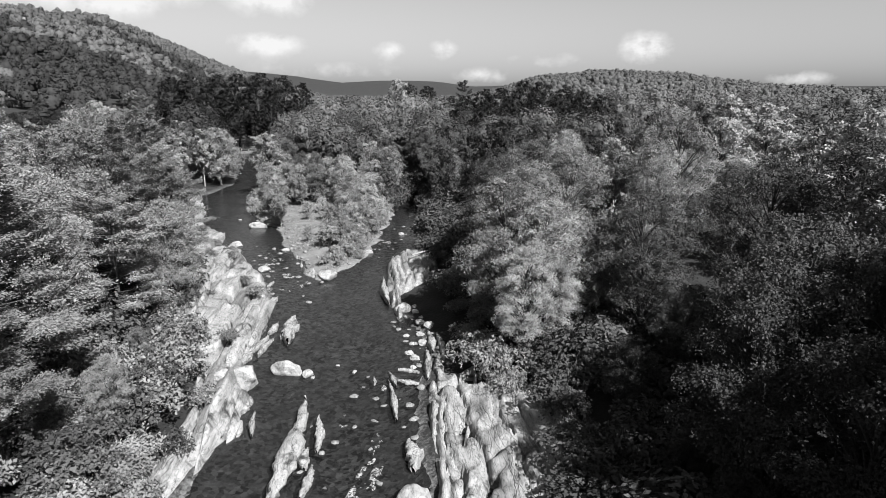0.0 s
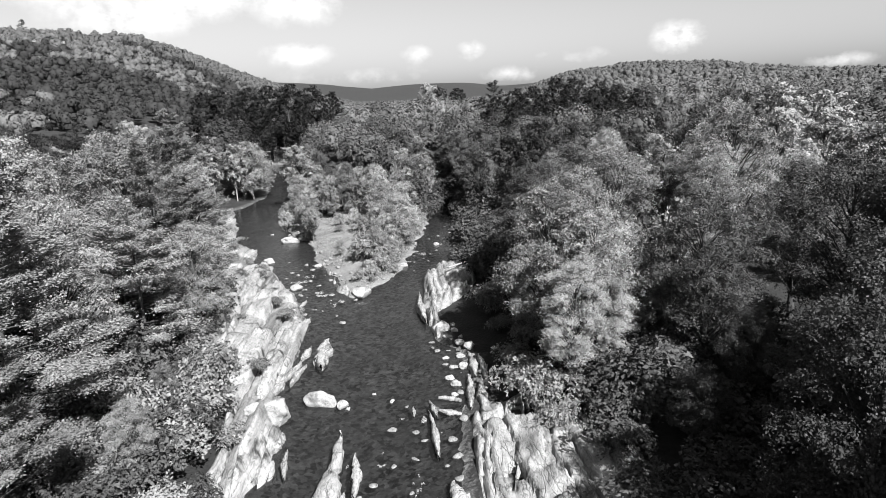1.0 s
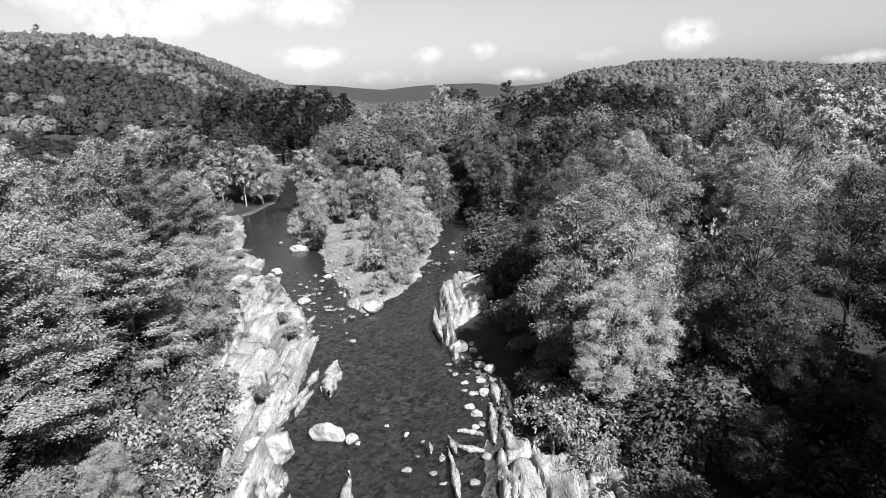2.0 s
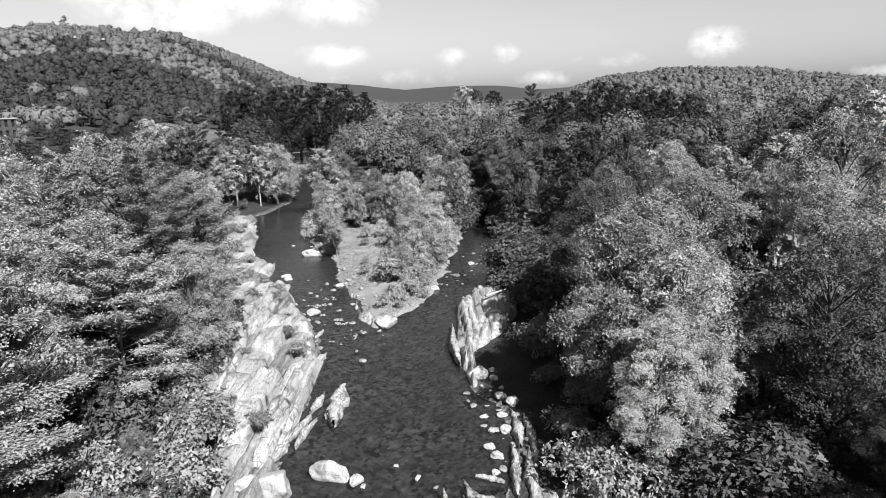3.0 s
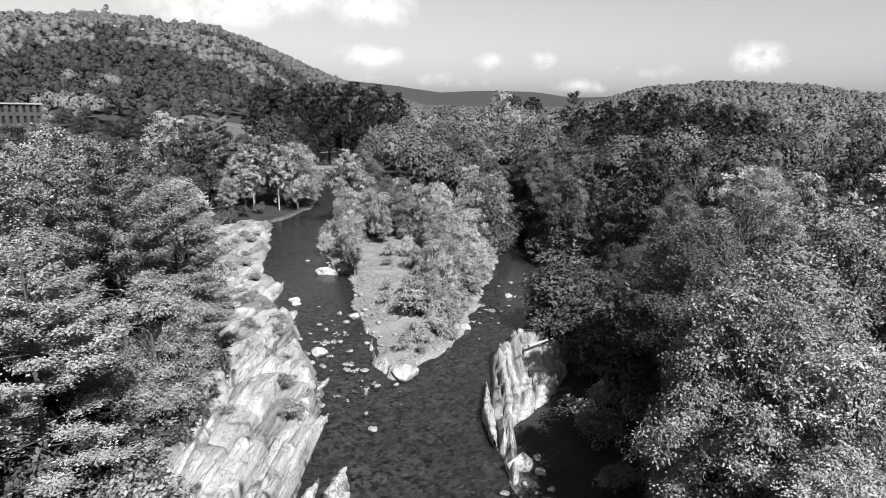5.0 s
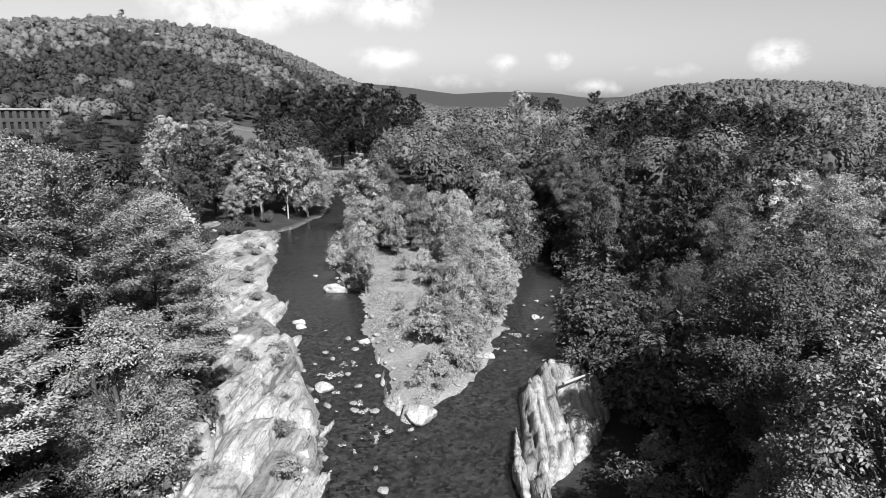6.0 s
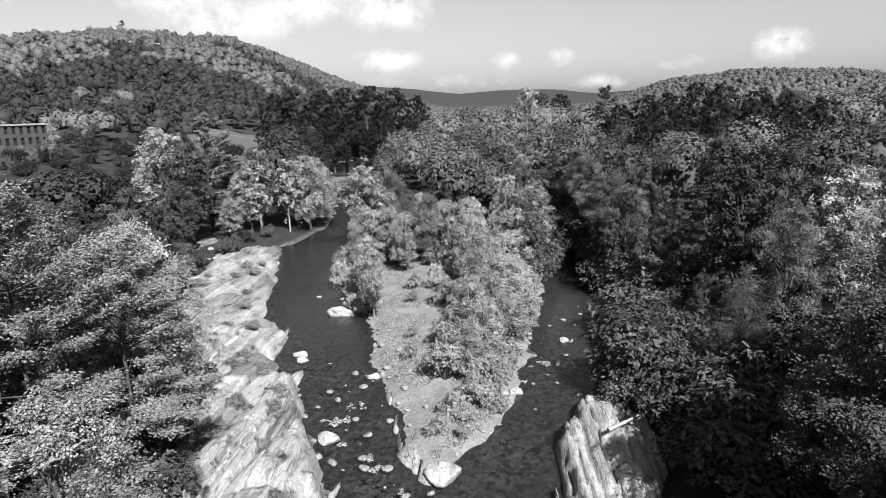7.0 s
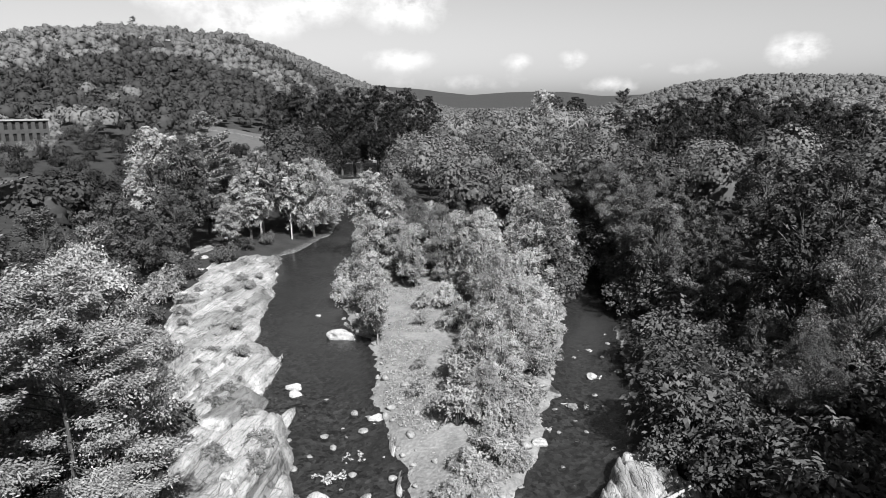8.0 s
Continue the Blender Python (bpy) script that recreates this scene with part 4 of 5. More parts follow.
def bedrock(name, lo, hi, mask_of, high, seed, label, warp=0.5, pits=0.0, flat=0.0):
    """A ledge of stepped beds over the ground where mask_of is above nought; its mesh follows the strike."""
    vs = [along(a, b)[0] for a in (lo[0], hi[0]) for b in (lo[1], hi[1])]
    us = [along(a, b)[1] for a in (lo[0], hi[0]) for b in (lo[1], hi[1])]
    vv, uu = np.arange(min(vs), max(vs), 0.15), np.arange(min(us), max(us), 0.38)
    gv, gu = np.meshgrid(vv, uu, indexing="ij")
    v, u = gv.ravel(), gu.ravel()
    c, s = math.cos(STRIKE), math.sin(STRIKE)
    x, y = v * c - u * s, v * s + u * c
    m = np.full(len(x), -1.0)
    box_in = (x > lo[0]) & (x < hi[0]) & (y > lo[1]) & (y < hi[1])
    d = np.full(len(x), 99.0)
    d[box_in] = shore_distance(x[box_in], y[box_in])
    m[box_in] = mask_of(x[box_in], y[box_in], d[box_in])
    faces = grid_faces(len(vv), len(uu))
    faces = faces[(m[faces] > -0.75).all(1)]
    used, back = np.unique(faces, return_inverse=True)
    faces = back.reshape(-1, 4)
    x, y, v, u, d, m = x[used], y[used], v[used], u[used], d[used], m[used]
    h, joint, tip, bed = beds(v, u, seed, warp)
    m = m + 0.5 * fbm(u / 4.0, v / 2.0, seed + 40, 3) + 0.95 * (h - 0.45)
    worn = np.clip(np.random.RandomState(seed + 77).rand(4096)[(bed * 37 + np.floor(u / 6.5 + 0.6 * bed).astype(int) * 11) % 4096] * 1.5 - 0.55, 0, 1)
    base = np.where(d > 0, land(x, y), level(y) - 0.35)
    even = np.maximum(flat, np.interp(y, [66, 84], [0.0, 0.85]))
    h = h * (1 - even) + 0.55 * even
    high = high * np.interp(y, [78, 92], [1.0, 0.6])
    tip = tip * (1 - even)
    z = base + step(-0.05, 0.25, m) * (0.2 + high * (0.2 + 1.1 * h) * (0.4 + 0.6 * step(0.1, 1.0, m))) + 1.0 * tip * step(0, 0.5, m)
    z = z - np.interp(y, [70, 88], [0.75, 0.2]) * (1 - joint) * step(0.0, 0.3, m) + 0.07 * fbm(u / 1.6, v / 0.5, seed + 60, 3) - 0.35 * (1 - step(-0.25, 0.0, m))
    z = z - pits * (1.5 * step(0.33, 0.4, fbm(u / 2.2, v / 1.5, seed + 70, 3)) + 0.5 * fbm(u / 1.4, v / 1.1, seed + 72, 2)) * step(0.1, 0.6, m)
    faces = faces[(m[faces] > -0.22).any(1)]
    top = tagged(new(name), label, "rock ledge")
    owner = np.floor_divide(bed[faces[:, 0]], 2)
    co = np.stack([x, y, z], 1)
    for k in np.unique(owner):
        for mine in pieces(faces[owner == k]):
            if len(mine) < 24:
                continue
            used, back = np.unique(mine, return_inverse=True)
            me = mesh_of("rock_bed", co[used], back.reshape(-1, 4), ROCK)
            me.attributes.new("weathered", "FLOAT", "POINT").data.foreach_set("value", (worn[used] * (0.25 if pits > 0.5 else 1.0)).astype(np.float32))
            child("rock_bed", me, top)
    return top


def left_mask(x, y, d):
    wide = np.interp(y, [18, 38, 46, 56, 70, 82, 96, 108, 118, 124], [4.5, 3.5, 6, 9, 8.5, 8, 11, 10, 6, 0.5])
    return np.where((x < -14) & (y > -33) & ~inside(x, y, ISLE) & (x + 0.62 * y < 19), np.minimum(step(-0.6, 1.6, d), 1.15 * (1 - step(wide * 0.65, wide, d))) - 0.12, -1.0) + 0.3 * np.minimum(d + 0.2, 0) + 0.8 * np.minimum(d + 2.2, 0) - 0.8 * step(118, 124, y) - 1.2 * (1 - step(-32, -18, y)) - 1.5 * step(0, 4, d - wide) * (1 - step(22, 34, y)) - 0.35 * step(43, 45, y) * (1 - step(46, 48, y))


def right_mask(x, y, d):
    inner = np.interp(y, [18, 32, 39, 45, 49], [7.5, 6.0, 4.5, -0.5, -5.0])
    west = np.interp(y, [18, 32, 44, 49], [-4.0, -4.6, -7.8, -6.5])
    return np.minimum(np.minimum(step(-0.4, 1.4, x - west), 1 - step(-2.5, 0.3, x - inner)), 1 - step(44.5, 49, y)) * 1.7 - 0.8 - 1.4 * (1 - step(-16, -4, y))


def ridge_mask(x, y, d):
    west = np.interp(y, [58, 68, 77, 85], [-13.2, -17.2, -19.6, -18.6])
    east = np.interp(y, [58, 66, 70, 75, 80, 86], [-12.2, -14.4, -12.6, -11.4, -12.6, -16.5])
    return np.minimum(step(-0.3, 0.8, x - west), step(-0.3, 1.4, east - x)) * 2.2 - 1.0 - 1.5 * (1 - step(58, 60, y)) - 1.5 * step(83, 86, y)


bedrock("bedrock_ledge", (-84, -34), (-15, 124), left_mask, 1.7, 3, "pale stepped bedrock ledge along the wooded west bank")
bedrock("bedrock_shelf", (-10, -18), (10, 51), right_mask, 0.9, 7, "broad pale bedrock shelf worn by the river", 1.7, 1.0)
bedrock("bedrock_ridge", (-22, 56), (-9, 90), ridge_mask, 1.2, 12, "tall narrow bedrock ridge at the water's edge", 0.7, 0.35, 0.75)


def stone_mesh(seed, sharp=0.5, cuts=3, mat=None):
    """A worn stone of unit size: a ball knocked flat on several sides and roughened."""
    rng = random.Random(seed)
    bm = bmesh.new()
    bmesh.ops.create_icosphere(bm, subdivisions=cuts, radius=0.5)
    planes = []
    for _ in range(11):
        n = Vector((rng.gauss(0, 1), rng.gauss(0, 1), rng.gauss(0, 0.8))).normalized()
        planes.append((n, rng.uniform(0.27, 0.44)))
    for v in bm.verts:
        p = v.co.copy()
        for n, off in planes:
            over = p.dot(n) - off
            if over > 0:
                p -= n * over * (0.55 + 0.45 * sharp)
        p += p.normalized() * (0.06 * noise.noise(p * 4 + Vector((seed, 0, 0))) + 0.025 * noise.noise(p * 11 + Vector((0, seed, 0))))
        v.co = p
    me = bpy.data.meshes.new("stone")
    bm.to_mesh(me)
    bm.free()
    for q in me.polygons:
        q.use_smooth = True
    me.materials.append(mat or ROCK)
    return me


BIG = [stone_mesh(k, 0.85, 4, BOULDER) for k in range(1, 5)]
SMALL = [stone_mesh(k + 20, 0.8, 2, STONE) for k in range(6)]


def stone(name, mesh, x, y, size, turn=0.0, tilt=(0, 0), wet=0.3, label="pale rounded boulder at the river", group="", flat=False):
    """wet: the share of its height that is sunk."""
    base = max(float(land(x, y)), float(level(y)) - 0.15) if not flat else float(level(y)) - 0.1
    ob = new(name, mesh)
    ob.matrix_basis = Matrix.LocRotScale((x, y, base + size[2] * (0.42 - wet)), Euler((radians(tilt[0]), radians(tilt[1]), turn)), size)
    return tagged(ob, label, "rock", group)


def slab_mesh(seed, n=26):
    """A long worn slab of unit size, tapered at its ends and grooved along its length."""
    rng = np.random.RandomState(seed)
    rings, sides = n, 12
    co = []
    ph = rng.uniform(0, 9, 4)
    for i in range(rings):
        t = i / (rings - 1)
        w = min(1.0, 0.25 + 3.2 * t, 0.12 + 1.6 * (1 - t)) * (0.85 + 0.2 * math.sin(5 * t + ph[0]) + 0.12 * math.sin(17 * t + ph[1]))
        off = 0.14 * math.sin(4 * t + ph[2])
        for s in range(sides):
            a = 2 * math.pi * s / sides
            cx, cz = math.cos(a), math.sin(a)
            k = 1 / max(abs(cx), abs(cz)) ** 0.75
            co.append((off + 0.5 * w * cx * k * 0.85 + 0.05 * rng.normal(), t - 0.5 + 0.006 * rng.normal(), (0.5 * cz * k * 0.8 + 0.07 * rng.normal()) * (0.55 + 0.45 * w)))
    faces = []
    for i in range(rings - 1):
        for s in range(sides):
            b = (s + 1) % sides
            faces.append((i * sides + s, i * sides + b, (i + 1) * sides + b, (i + 1) * sides + s))
    return mesh_of("slab", co, faces, ROCK)


SLABS = [slab_mesh(k) for k in range(4)]


def slab(x, y, length, width, high, turn=0.0, k=0, roll=0.0, label="long pale slab of schist standing out of the water"):
    ob = new("rock_slab", SLABS[k % 4])
    ob.matrix_basis = Matrix.LocRotScale((x, y, float(level(y)) + high * 0.12), Euler((0, radians(roll), STRIKE + radians(turn))), (width, length, high))
    return tagged(ob, label, "rock", "slabs in the river")


def add_stones():
    rng = random.Random(12)
    for x, y, a, b, c, k, w in [
        (-19.8, 45.4, 2.9, 2.0, 1.7, 0, 0.2), (-17.9, 45.2, 0.95, 1.2, 0.9, 1, 0.2), (-17.3, 44.9, 0.45, 0.7, 0.4, 2, 0.2), (-22.3, 42.6, 2.8, 2.9, 2.6, 2, 0.15),
        (-24.1, 42.4, 1.4, 1.6, 1.4, 3, 0.15), (-47.6, 97.4, 3.4, 1.9, 1.7, 0, 0.25), (-35.2, 73.3, 2.0, 1.5, 1.0, 1, 0.2),
        (-30.8, 63.3, 1.5, 1.3, 1.1, 2, 0.15), (-30.1, 61.9, 1.2, 1.0, 0.8, 0, 0.15), (-44.9, 85.0, 1.4, 1.1, 0.7, 1, 0.25), (-53.7, 102.5, 1.0, 0.8, 0.5, 2, 0.25),
        (-36.7, 83.7, 1.3, 1.2, 0.7, 3, 0.2), (-25.7, 71.4, 2.8, 2.4, 1.7, 1, 0.2), (-13.4, 61.0, 1.9, 1.7, 1.5, 3, 0.15), (-5.4, 30.6, 2.2, 2.6, 1.7, 0, 0.2),
        (-36.0, 58.2, 4.0, 4.4, 4.4, 2, 0.1), (-23.9, 84.3, 1.2, 1.0, 0.8, 0, 0.2), (-22.6, 90.6, 1.0, 0.8, 0.7, 2, 0.2), (-22.0, 96.4, 1.1, 0.9, 0.8, 1, 0.2),
        (-16.0, 47.5, 0.5, 0.6, 0.4, 2, 0.3), (-45.8, 86.0, 1.6, 1.3, 0.8, 3, 0.2), (-14.2, 46.6, 0.4, 0.9, 0.4, 1, 0.3), (-67.5, 96.5, 3.0, 2.6, 2.4, 2, 0.1),
        (-11.9, 60.8, 0.8, 0.8, 0.6, 0, 0.2), (-10.8, 57.6, 1.1, 0.9, 0.7, 1, 0.2), (-9.7, 56.9, 1.2, 1.3, 0.9, 2, 0.2), (-11.6, 55.0, 0.7, 0.7, 0.5, 3, 0.2), (-10.2, 55.4, 1.0, 0.7, 0.6, 0, 0.2),
        (-9.6, 53.4, 1.1, 1.0, 0.8, 1, 0.2), (-10.6, 53.2, 0.6, 0.8, 0.5, 2, 0.2), (-10.4, 51.0, 0.9, 0.8, 0.7, 3, 0.2), (-9.6, 50.0, 1.0, 0.9, 0.8, 0, 0.2), (-9.4, 48.2, 0.7, 0.6, 0.5, 1, 0.2),
        (-12.4, 62.4, 0.6, 0.7, 0.5, 2, 0.2), (-11.0, 59.2, 0.5, 0.6, 0.4, 3, 0.2)]:
        stone("boulder", BIG[k], x, y, (a, b, c), rng.uniform(-0.3, 0.3), (rng.uniform(-6, 6), rng.uniform(-6, 6)), w)
    for x, y, ln, w, h, t, k, roll in [
        (-15.0, 34.8, 13.5, 1.7, 1.2, -3, 0, 8), (-13.7, 36.6, 4.6, 0.9, 0.9, 2, 1, 0), (-12.4, 31.2, 3.4, 0.8, 0.8, -4, 2, 5), (-18.8, 37.0, 3.4, 0.5, 0.7, 6, 3, 0),
        (-20.1, 36.0, 2.8, 1.0, 0.9, -8, 1, 0), (-20.5, 38.9, 1.7, 1.0, 0.8, 0, 2, 0), (-13.4, 33.5, 2.4, 0.9, 0.7, 0, 3, 0), (-9.7, 42.2, 6.4, 0.6, 0.8, 4, 0, -6),
        (-6.6, 35.0, 3.2, 1.5, 1.4, 0, 1, -5), (-8.2, 48.5, 6.0, 0.9, 1.2, -2, 2, 6), (-7.0, 48.0, 6.5, 1.0, 1.4, -3, 3, 6), (-8.9, 53.5, 5.0, 0.9, 1.3, 2, 0, 5),
        (-7.9, 53.0, 5.0, 0.9, 1.4, 0, 1, 4), (-24.6, 50.0, 4.4, 0.8, 1.2, -14, 2, 10), (-23.5, 54.3, 4.8, 1.9, 2.0, -8, 1, 8), (-22.7, 52.8, 3.6, 1.4, 1.6, -4, 3, 6), (-23.8, 49.6, 4.0, 0.6, 1.0, -12, 3, 10), (-25.0, 54.0, 3.0, 0.7, 1.1, -10, 0, 8),
        (-24.5, 47.3, 3.2, 0.9, 1.0, -10, 1, 8), (-28.7, 60.6, 4.6, 0.9, 1.2, -18, 2, 8), (-17.0, 67.5, 9.5, 1.0, 1.6, 2, 3, -5), (-15.5, 65.5, 6.0, 0.8, 1.0, 3, 1, 0),
        (-49.9, 88.0, 6.5, 1.1, 1.3, -4, 0, 10), (-31.6, 67.6, 2.6, 0.5, 0.6, -8, 2, 0), (-33.5, 68.5, 2.0, 0.5, 0.5, 5, 3, 0), (-12.0, 45.0, 1.4, 0.35, 0.5, 0, 1, 0),
        (-9.6, 47.4, 2.0, 0.5, 0.5, 70, 2, 0), (-9.3, 45.4, 2.2, 0.6, 0.5, 62, 3, 0), (-10.6, 45.6, 2.6, 0.5, 0.7, 12, 0, 0)]:
        slab(x, y, ln, w, h, t, k, roll)

    # cobbles: in the rapids, along the waterline and on the gravel
    def field(lo, hi, gap, seed, ok, sizes, name="river_stone", label="small pale river stone", group="stones in the river"):
        for x, y in scatter(lo, hi, gap, seed, ok):
            q = rng.uniform(0, 1) ** 2.2 * (sizes[1] - sizes[0]) + sizes[0]
            stone(name, rng.choice(SMALL), x, y, (q * rng.uniform(0.7, 1.2), q * rng.uniform(0.8, 1.5), q * rng.uniform(0.5, 0.8)), rng.uniform(0, 6.28),
                  (rng.uniform(-12, 12), rng.uniform(-12, 12)), 0.25, label, group)

    dist = shore_at

    field((-42, 62), (-24, 86), 1.15, 31, lambda x, y: -5 < dist(x, y) < 0.1 and x + 0.72 * y < 26 and rng.random() < 0.4, (0.2, 0.95))
    field((-26, 80), (-17, 106), 1.5, 32, lambda x, y: dist(x, y) < 0 and rng.random() < 0.4, (0.25, 0.9))
    field((-14, 48), (-7, 60), 0.8, 33, lambda x, y: -1.5 < dist(x, y) < 1.2 and rng.random() < 0.6, (0.25, 0.8))
    field((-58, 70), (-22, 116), 0.95, 34, lambda x, y: inside(np.array(x), np.array(y), ISLE) and dist(x, y) < 2.6 and rng.random() < 0.5, (0.2, 0.95),
          "gravel_stone", "pale rounded stone on the gravel bar", "stones on the gravel")
    field((-14, 24), (-6, 46), 1.2, 35, lambda x, y: dist(x, y) < 0 and rng.random() < 0.35, (0.25, 0.9))
    field((-62, 80), (-40, 108), 2.2, 36, lambda x, y: dist(x, y) < 0 and rng.random() < 0.2, (0.15, 0.4))


add_stones()


# ---- grass on the gravel island ----
def add_grass():
    rng = np.random.RandomState(71)
    n = 110000
    x, y = rng.uniform(-62, -22, n), rng.uniform(70, 122, n)
    d = shore_distance(x, y)
    keep = inside(x, y, ISLE) & (d > 0.8) & (fbm(x / 3.0, y / 3.0, 81, 3) + 0.12 > 0.0) & (rng.rand(n) < 0.85)
    x, y = x[keep], y[keep]
    p = np.stack([x, y, land(x, y) + 0.12], 1)
    nor = rng.normal(size=p.shape) * np.array([1, 1, 0.45]) + np.array([0, 0, 0.4])
    co, faces = leaf_sprays(p, nor, 0.19, rng, 0.4)
    tagged(new("grass", mesh_of("grass", co, faces, GRASS)), "pale low grass and weeds over the gravel island", "grass", kind="stuff")


GRASS = leaf_material("pale grass", 0.07, 0.2, 0.4, single=0.5)
add_grass()


# ---- white water ----
def foam_material():
    mat, k, bsdf, out = material("foam", 0.6, 0.3)
    pos = k.add("ShaderNodeNewGeometry").outputs["Position"]
    n = k.noise(pos, 5.0, 5.0, 0.7)
    k.put(k.ramp(n, [(0.35, 0.06), (0.65, 0.3)]), bsdf.inputs["Base Color"])
    bump(k, bsdf, n, 0.8, 0.06)
    clear = k.add("ShaderNodeBsdfTransparent")
    lace = k.add("ShaderNodeMixShader")
    k.put(k.ramp(k.noise(pos, 6.5, 4.0, 0.75), [(0.42, 0.0), (0.56, 1.0)]), lace.inputs[0])
    k.put(clear.outputs[0], lace.inputs[1])
    k.put(bsdf.outputs[0], lace.inputs[2])
    k.put(lace.outputs[0], out.inputs[0])
    return mat


FOAM = foam_material()


def foam(x0, y0, length, width, turn, seed, cover=0.0, high=0.16):
    """Broken water: torn strands drawn out along the current."""
    us, vs = np.arange(-length / 2, length / 2, 0.1), np.arange(-width / 2, width / 2, 0.08)
    gu, gv = np.meshgrid(us, vs, indexing="ij")
    u, v = gu.ravel(), gv.ravel()
    r = (2 * u / length) ** 2 + (2 * v / width) ** 2
    m = 1.4 * fbm(u / 0.75 + seed * 7, v / 0.4, seed + 90, 4) - 0.1 + cover + 0.02 - 0.55 * r
    c, s = math.cos(radians(turn)), math.sin(radians(turn))
    x, y = x0 + v * c - u * s, y0 + v * s + u * c
    z = level(y) + 0.02 + high * np.clip(m, 0, 0.8) * (0.6 + fbm(u / 0.3, v / 0.25, seed + 95, 2))
    faces = grid_faces(len(us), len(vs))
    faces = faces[(m[faces] > 0).all(1)]
    if not len(faces):
        return
    used, back = np.unique(faces, return_inverse=True)
    tagged(new("foam", mesh_of("foam", np.stack([x, y, z], 1)[used], back.reshape(-1, 4), FOAM, True)), "white broken water in the rapids", "foam", kind="stuff")


for k, (x, y, ln, w, turn, cover) in enumerate([
        (-9.0, 31.8, 5.5, 2.0, 0, 0.3), (-9.4, 36.5, 5.0, 0.9, 8, 0.02), (-8.8, 28.0, 5.0, 2.6, 0, 0.25), (-12.6, 38.6, 3.0, 1.6, 30, -0.1), (-10.9, 44.0, 4.0, 0.7, 10, 0.0),
        (-35.8, 75.8, 2.0, 3.2, 40, 0.1), (-33.5, 73.4, 2.4, 2.4, 40, -0.02), (-30.7, 71.5, 3.0, 2.2, 35, 0.15), (-27.7, 68.7, 3.2, 2.0, 30, 0.1), (-35.7, 78.6, 2.0, 2.4, 40, 0.0),
        (-29.2, 66.4, 2.4, 2.4, 30, -0.05), (-22.4, 90.8, 1.6, 2.6, 0, 0.2), (-22.0, 96.6, 1.4, 1.8, 0, 0.2), (-22.8, 102.5, 1.2, 2.6, 0, 0.0), (-21.6, 107.0, 1.0, 2.2, 0, 0.0),
        (-23.6, 86.5, 1.6, 1.6, 0, -0.05), (-14.6, 37.6, 3.0, 0.6, 14, 0.0), (-38.0, 80.5, 1.6, 2.0, 40, -0.05)]):
    foam(x, y, ln, w, turn, k + 1, cover)


# ---- the weir far up the west channel ----
def box(bm, centre, size, turn=0.0):
    m = Matrix.Translation(centre) @ Euler((0, 0, turn)).to_matrix().to_4x4() @ Matrix.Diagonal((*size, 1))
    return bmesh.ops.create_cube(bm, size=1.0, matrix=m)["verts"]


def part(name, bm, mat, parent, label=""):
    me = bpy.data.meshes.new(name)
    bm.to_mesh(me)
    bm.free()
    me.materials.append(mat)
    ob = new(name, me)
    ob.parent = parent
    return tagged(ob, label)


def plain(name, low, high, rough=0.8):
    mat, k, bsdf, out = material(name, rough, 0.2)
    n = k.noise(k.add("ShaderNodeNewGeometry").outputs["Position"], 0.6, 5.0, 0.7)
    k.put(k.ramp(n, [(0.3, low), (0.7, high)]), bsdf.inputs["Base Color"])
    return mat


# brick is near black: the mill wall's shade is put into its colour
BRICK, PALE, PANE = plain("old brick", 0.022, 0.04), plain("pale coping", 0.12, 0.18), plain("dim glass", 0.01, 0.02, 0.15)
SPILL = rock_material("thin falling water", 0.015, 0.06, 0.012)


def add_weir():
    top = tagged(new("weir"), "low stone weir with white water spilling over it", "weir")
    z = float(level(205))
    a = math.atan2(8, 10)
    bm = bmesh.new()
    box(bm, (-105.0, 212.6, z + 0.15), (20, 1.2, 1.3), a)
    bmesh.ops.bevel(bm, geom=bm.edges[:], offset=0.2, segments=2, affect="EDGES")
    part("sill", bm, BRICK, top)
    us, vs = np.linspace(-9.5, 9.5, 60), np.linspace(0, 1.0, 8)
    gu, gv = np.meshgrid(us, vs, indexing="ij")
    u, v = gu.ravel(), gv.ravel()
    off = 0.75 + 0.9 * v + 0.12 * fbm(u * 1.5, v * 2, 5, 3)
    x, y = -105.0 + u * math.cos(a) + off * math.sin(a), 212.6 + u * math.sin(a) - off * math.cos(a)
    zz = z + 1.0 - 1.05 * v ** 1.5 + 0.1 * fbm(u * 2, v * 3, 6, 3)
    child("spill", mesh_of("spill", np.stack([x, y, zz], 1), grid_faces(60, 8), SPILL, True), top, "thin white sheet of falling water")


add_weir()


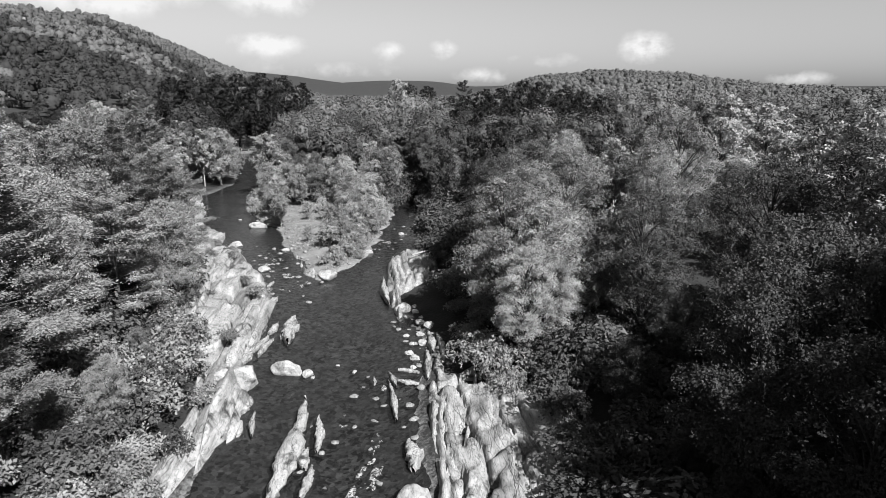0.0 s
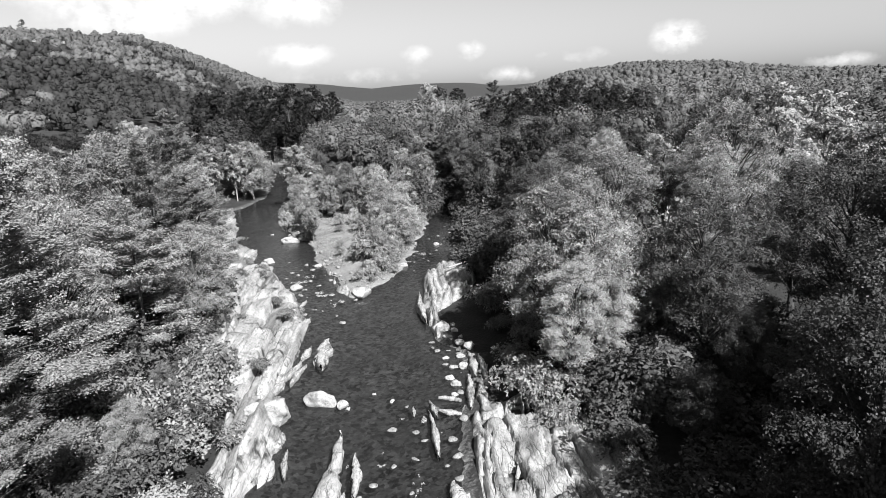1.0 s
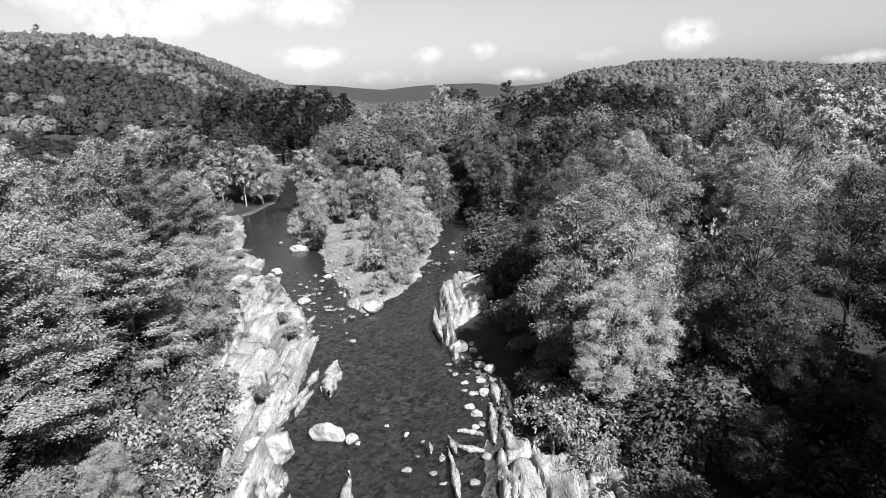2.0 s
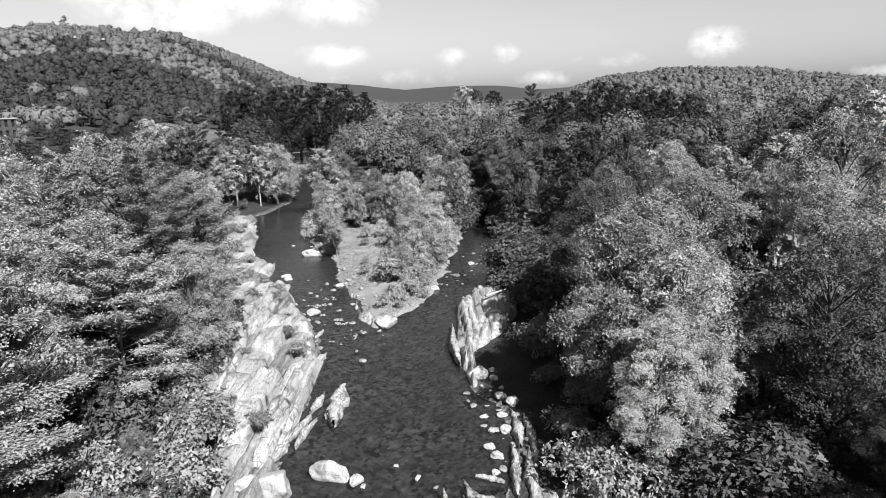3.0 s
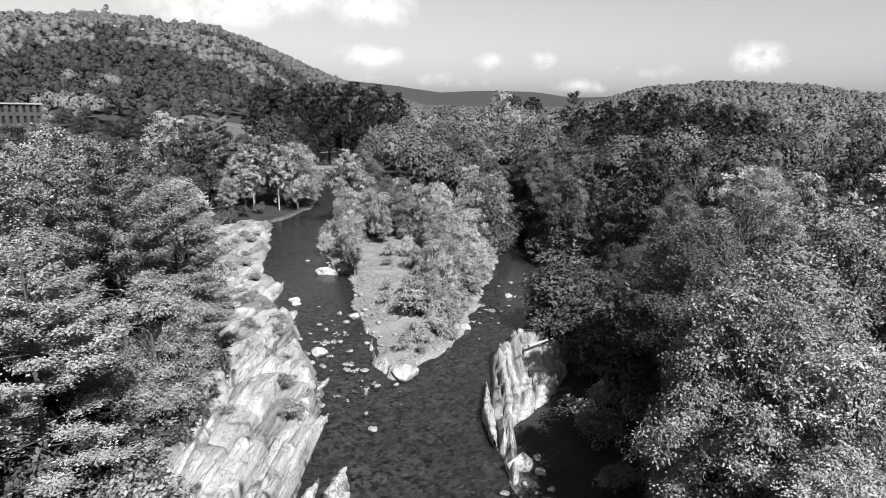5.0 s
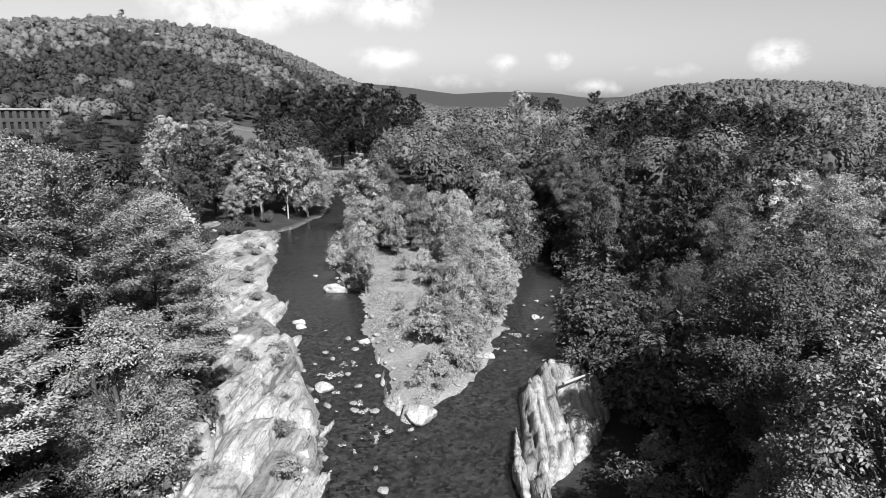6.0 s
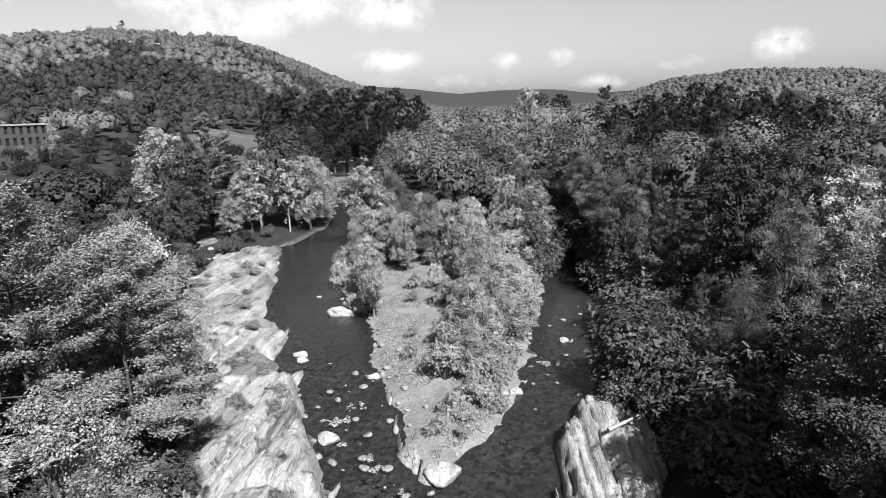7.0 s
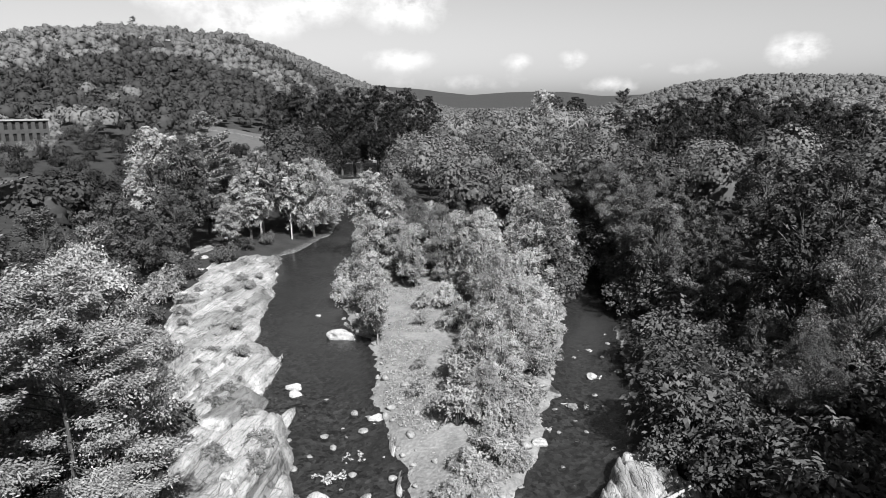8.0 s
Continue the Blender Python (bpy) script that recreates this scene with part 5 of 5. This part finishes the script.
# ---- far buildings ----
def add_mill():
    top = tagged(new("mill_building"), "long brick mill with rows of tall windows", "building")
    x0, y0, x1, y1 = -211.0, 190.0, -215.5, 145.0
    ln = math.hypot(x1 - x0, y1 - y0)
    a = math.atan2(y1 - y0, x1 - x0)
    base = float(land(-200, 172)) - 1.5
    high, deep = 22.6 - base, 15.0
    turn = Matrix.Translation((x0, y0, base)) @ Euler((0, 0, a)).to_matrix().to_4x4()
    top.matrix_basis = turn
    # local x along the facade; its outside is +y
    cols, rows = 19, 4
    bay, storey = ln / cols, high / rows
    w, h = 1.2, 2.3
    bm = bmesh.new()
    for r in range(rows):
        box(bm, (ln / 2, -0.3, r * storey + 0.45), (ln, 0.6, 0.9))
        box(bm, (ln / 2, -0.3, (r + 1) * storey - (storey - 0.9 - h) / 2), (ln, 0.6, storey - 0.9 - h))
        for c in range(cols + 1):
            q = bay - w if 0 < c < cols else (bay - w) / 2
            cx = c * bay if 0 < c < cols else (q / 2 if c == 0 else ln - q / 2)
            box(bm, (cx, -0.3, r * storey + 0.9 + h / 2), (q, 0.6, h))
    box(bm, (ln / 2, -deep + 0.3, high / 2), (ln, 0.6, high))
    for cx in (0.3, ln - 0.3):
        box(bm, (cx, -deep / 2, high / 2), (0.6, deep - 1.2, high))
    part("wall", bm, BRICK, top)
    bm = bmesh.new()
    box(bm, (ln / 2, -deep / 2, high + 0.1), (ln, deep, 0.2))
    part("roof", bm, BRICK, top)
    bm = bmesh.new()
    box(bm, (ln / 2, 0.0, high + 0.25), (ln + 0.6, 0.7, 0.5))
    part("coping", bm, PALE, top, "pale coping along the roof edge")
    for r in range(rows):
        for c in range(cols):
            bm = bmesh.new()
            cx, cz = (c + 0.5) * bay, r * storey + 0.9 + h / 2
            box(bm, (cx, -0.4, cz), (w, 0.04, h))
            for k in (-0.25, 0.0, 0.25):
                box(bm, (cx, -0.36, cz + k * h), (w, 0.06, 0.07))
            box(bm, (cx, -0.36, cz), (0.07, 0.06, h))
            part("window", bm, PANE, top)


def add_shed():
    top = tagged(new("shed"), "low shed with a flat roof and pale fascia", "building")
    x, y = -150.0, 128.0
    z = float(land(x, y))
    top.matrix_basis = Matrix.Translation((x, y, z)) @ Euler((0, 0, radians(128))).to_matrix().to_4x4()
    bm = bmesh.new()
    box(bm, (0, 0, 2.2), (26, 9, 4.4))
    part("wall", bm, BRICK, top)
    bm = bmesh.new()
    box(bm, (0, 0, 4.6), (26.4, 9.4, 0.3))
    part("roof", bm, BRICK, top)
    bm = bmesh.new()
    box(bm, (0, 4.8, 4.6), (27, 0.25, 0.55))
    box(bm, (0, -4.8, 4.6), (27, 0.25, 0.55))
    part("fascia", bm, PALE, top, "pale fascia board")
    bm = bmesh.new()
    box(bm, (-3, -2, 5.6), (1.8, 1.5, 1.4))
    bmesh.ops.bevel(bm, geom=bm.edges[:], offset=0.08, segments=1, affect="EDGES")
    part("roof_vent", bm, PALE, top)


add_mill()
add_shed()


# ---- bare trees and driftwood ----
def bare_tree(x, y, height, seed, label="dead tree with pale bare branches"):
    rng = random.Random(seed)
    top = tagged(new("dead_tree"), label, "tree")
    top.matrix_basis = Matrix.Translation((x, y, float(land(x, y)) - 0.4))
    limbs = []

    def grow(p, d, ln, r, depth):
        q = p + d * ln
        limbs.append(tube([p, (p + q) / 2 + Vector((rng.gauss(0, 0.06), rng.gauss(0, 0.06), 0)) * ln, q], [r, r * 0.8, r * 0.55], 5))
        if depth == 0:
            return
        for _ in range(3):
            e = (d + Vector((rng.gauss(0, 0.55), rng.gauss(0, 0.55), rng.gauss(0.1, 0.3)))).normalized()
            grow(p + d * ln * rng.uniform(0.55, 1.0), e, ln * rng.uniform(0.5, 0.75), r * 0.55, depth - 1)

    grow(Vector((0, 0, 0)), Vector((0.03, 0.02, 1)).normalized(), height * 0.5, 0.014 * height + 0.05, 4)
    child("trunk", mesh_of("trunk", *join(limbs), PALEBARK, True), top)


bare_tree(-105.0, 227.0, 15.0, 3)
bare_tree(-44.8, 212.0, 17.0, 4)
bare_tree(-36.5, 118.0, 9.0, 5, "thin leafless sapling among the alders")


def driftwood(x, y, z, length, thick, turn, tilt):
    ob = new("driftwood", mesh_of("driftwood", *tube([(0, -length / 2, 0), (0.05, 0, 0.04), (-0.04, length / 2, 0)], [thick, thick * 0.85, thick * 0.5], 8), PALEBARK, True))
    ob.matrix_basis = pose(x, y, z, tilt, 0, turn)
    tagged(ob, "bleached driftwood log stranded on the rock", "log")


driftwood(-14.9, 78.2, 3.0, 3.2, 0.14, -38, 3)
driftwood(-46.0, 99.6, 1.75, 4.0, 0.1, 60, 2)


# ---- the field and its guard rail on the lower hillside ----
def add_field():
    az, rr = np.radians(np.linspace(33.5, 41.5, 20)), np.linspace(236, 338, 26)
    ga, gr = np.meshgrid(az, rr, indexing="ij")
    x, y = HUB[0] - gr.ravel() * np.sin(ga.ravel()), HUB[1] + gr.ravel() * np.cos(ga.ravel())
    tagged(new("field", mesh_of("field", np.stack([x, y, land(x, y) + 0.35], 1), grid_faces(20, 26), FIELD, True)), "mown grass field on the lower hillside", "field", kind="structure")
    top = tagged(new("guard_rail"), "pale guard rail along the edge of the field", "rail")
    pts = []
    for a in np.radians(np.linspace(34.5, 40.5, 22)):
        px, py = HUB[0] - 322 * math.sin(a), HUB[1] + 322 * math.cos(a)
        pts.append((px, py, float(land(px, py)) + 1.2))
    child("rail", mesh_of("rail", *tube(pts, [0.1] * len(pts), 6), STONE, True), top)
    for px, py, pz in pts[::3]:
        bm = bmesh.new()
        box(bm, (px, py, pz - 0.45), (0.15, 0.15, 1.3))
        part("post", bm, STONE, top)


FIELD = plain("mown grass", 0.03, 0.06)
add_field()
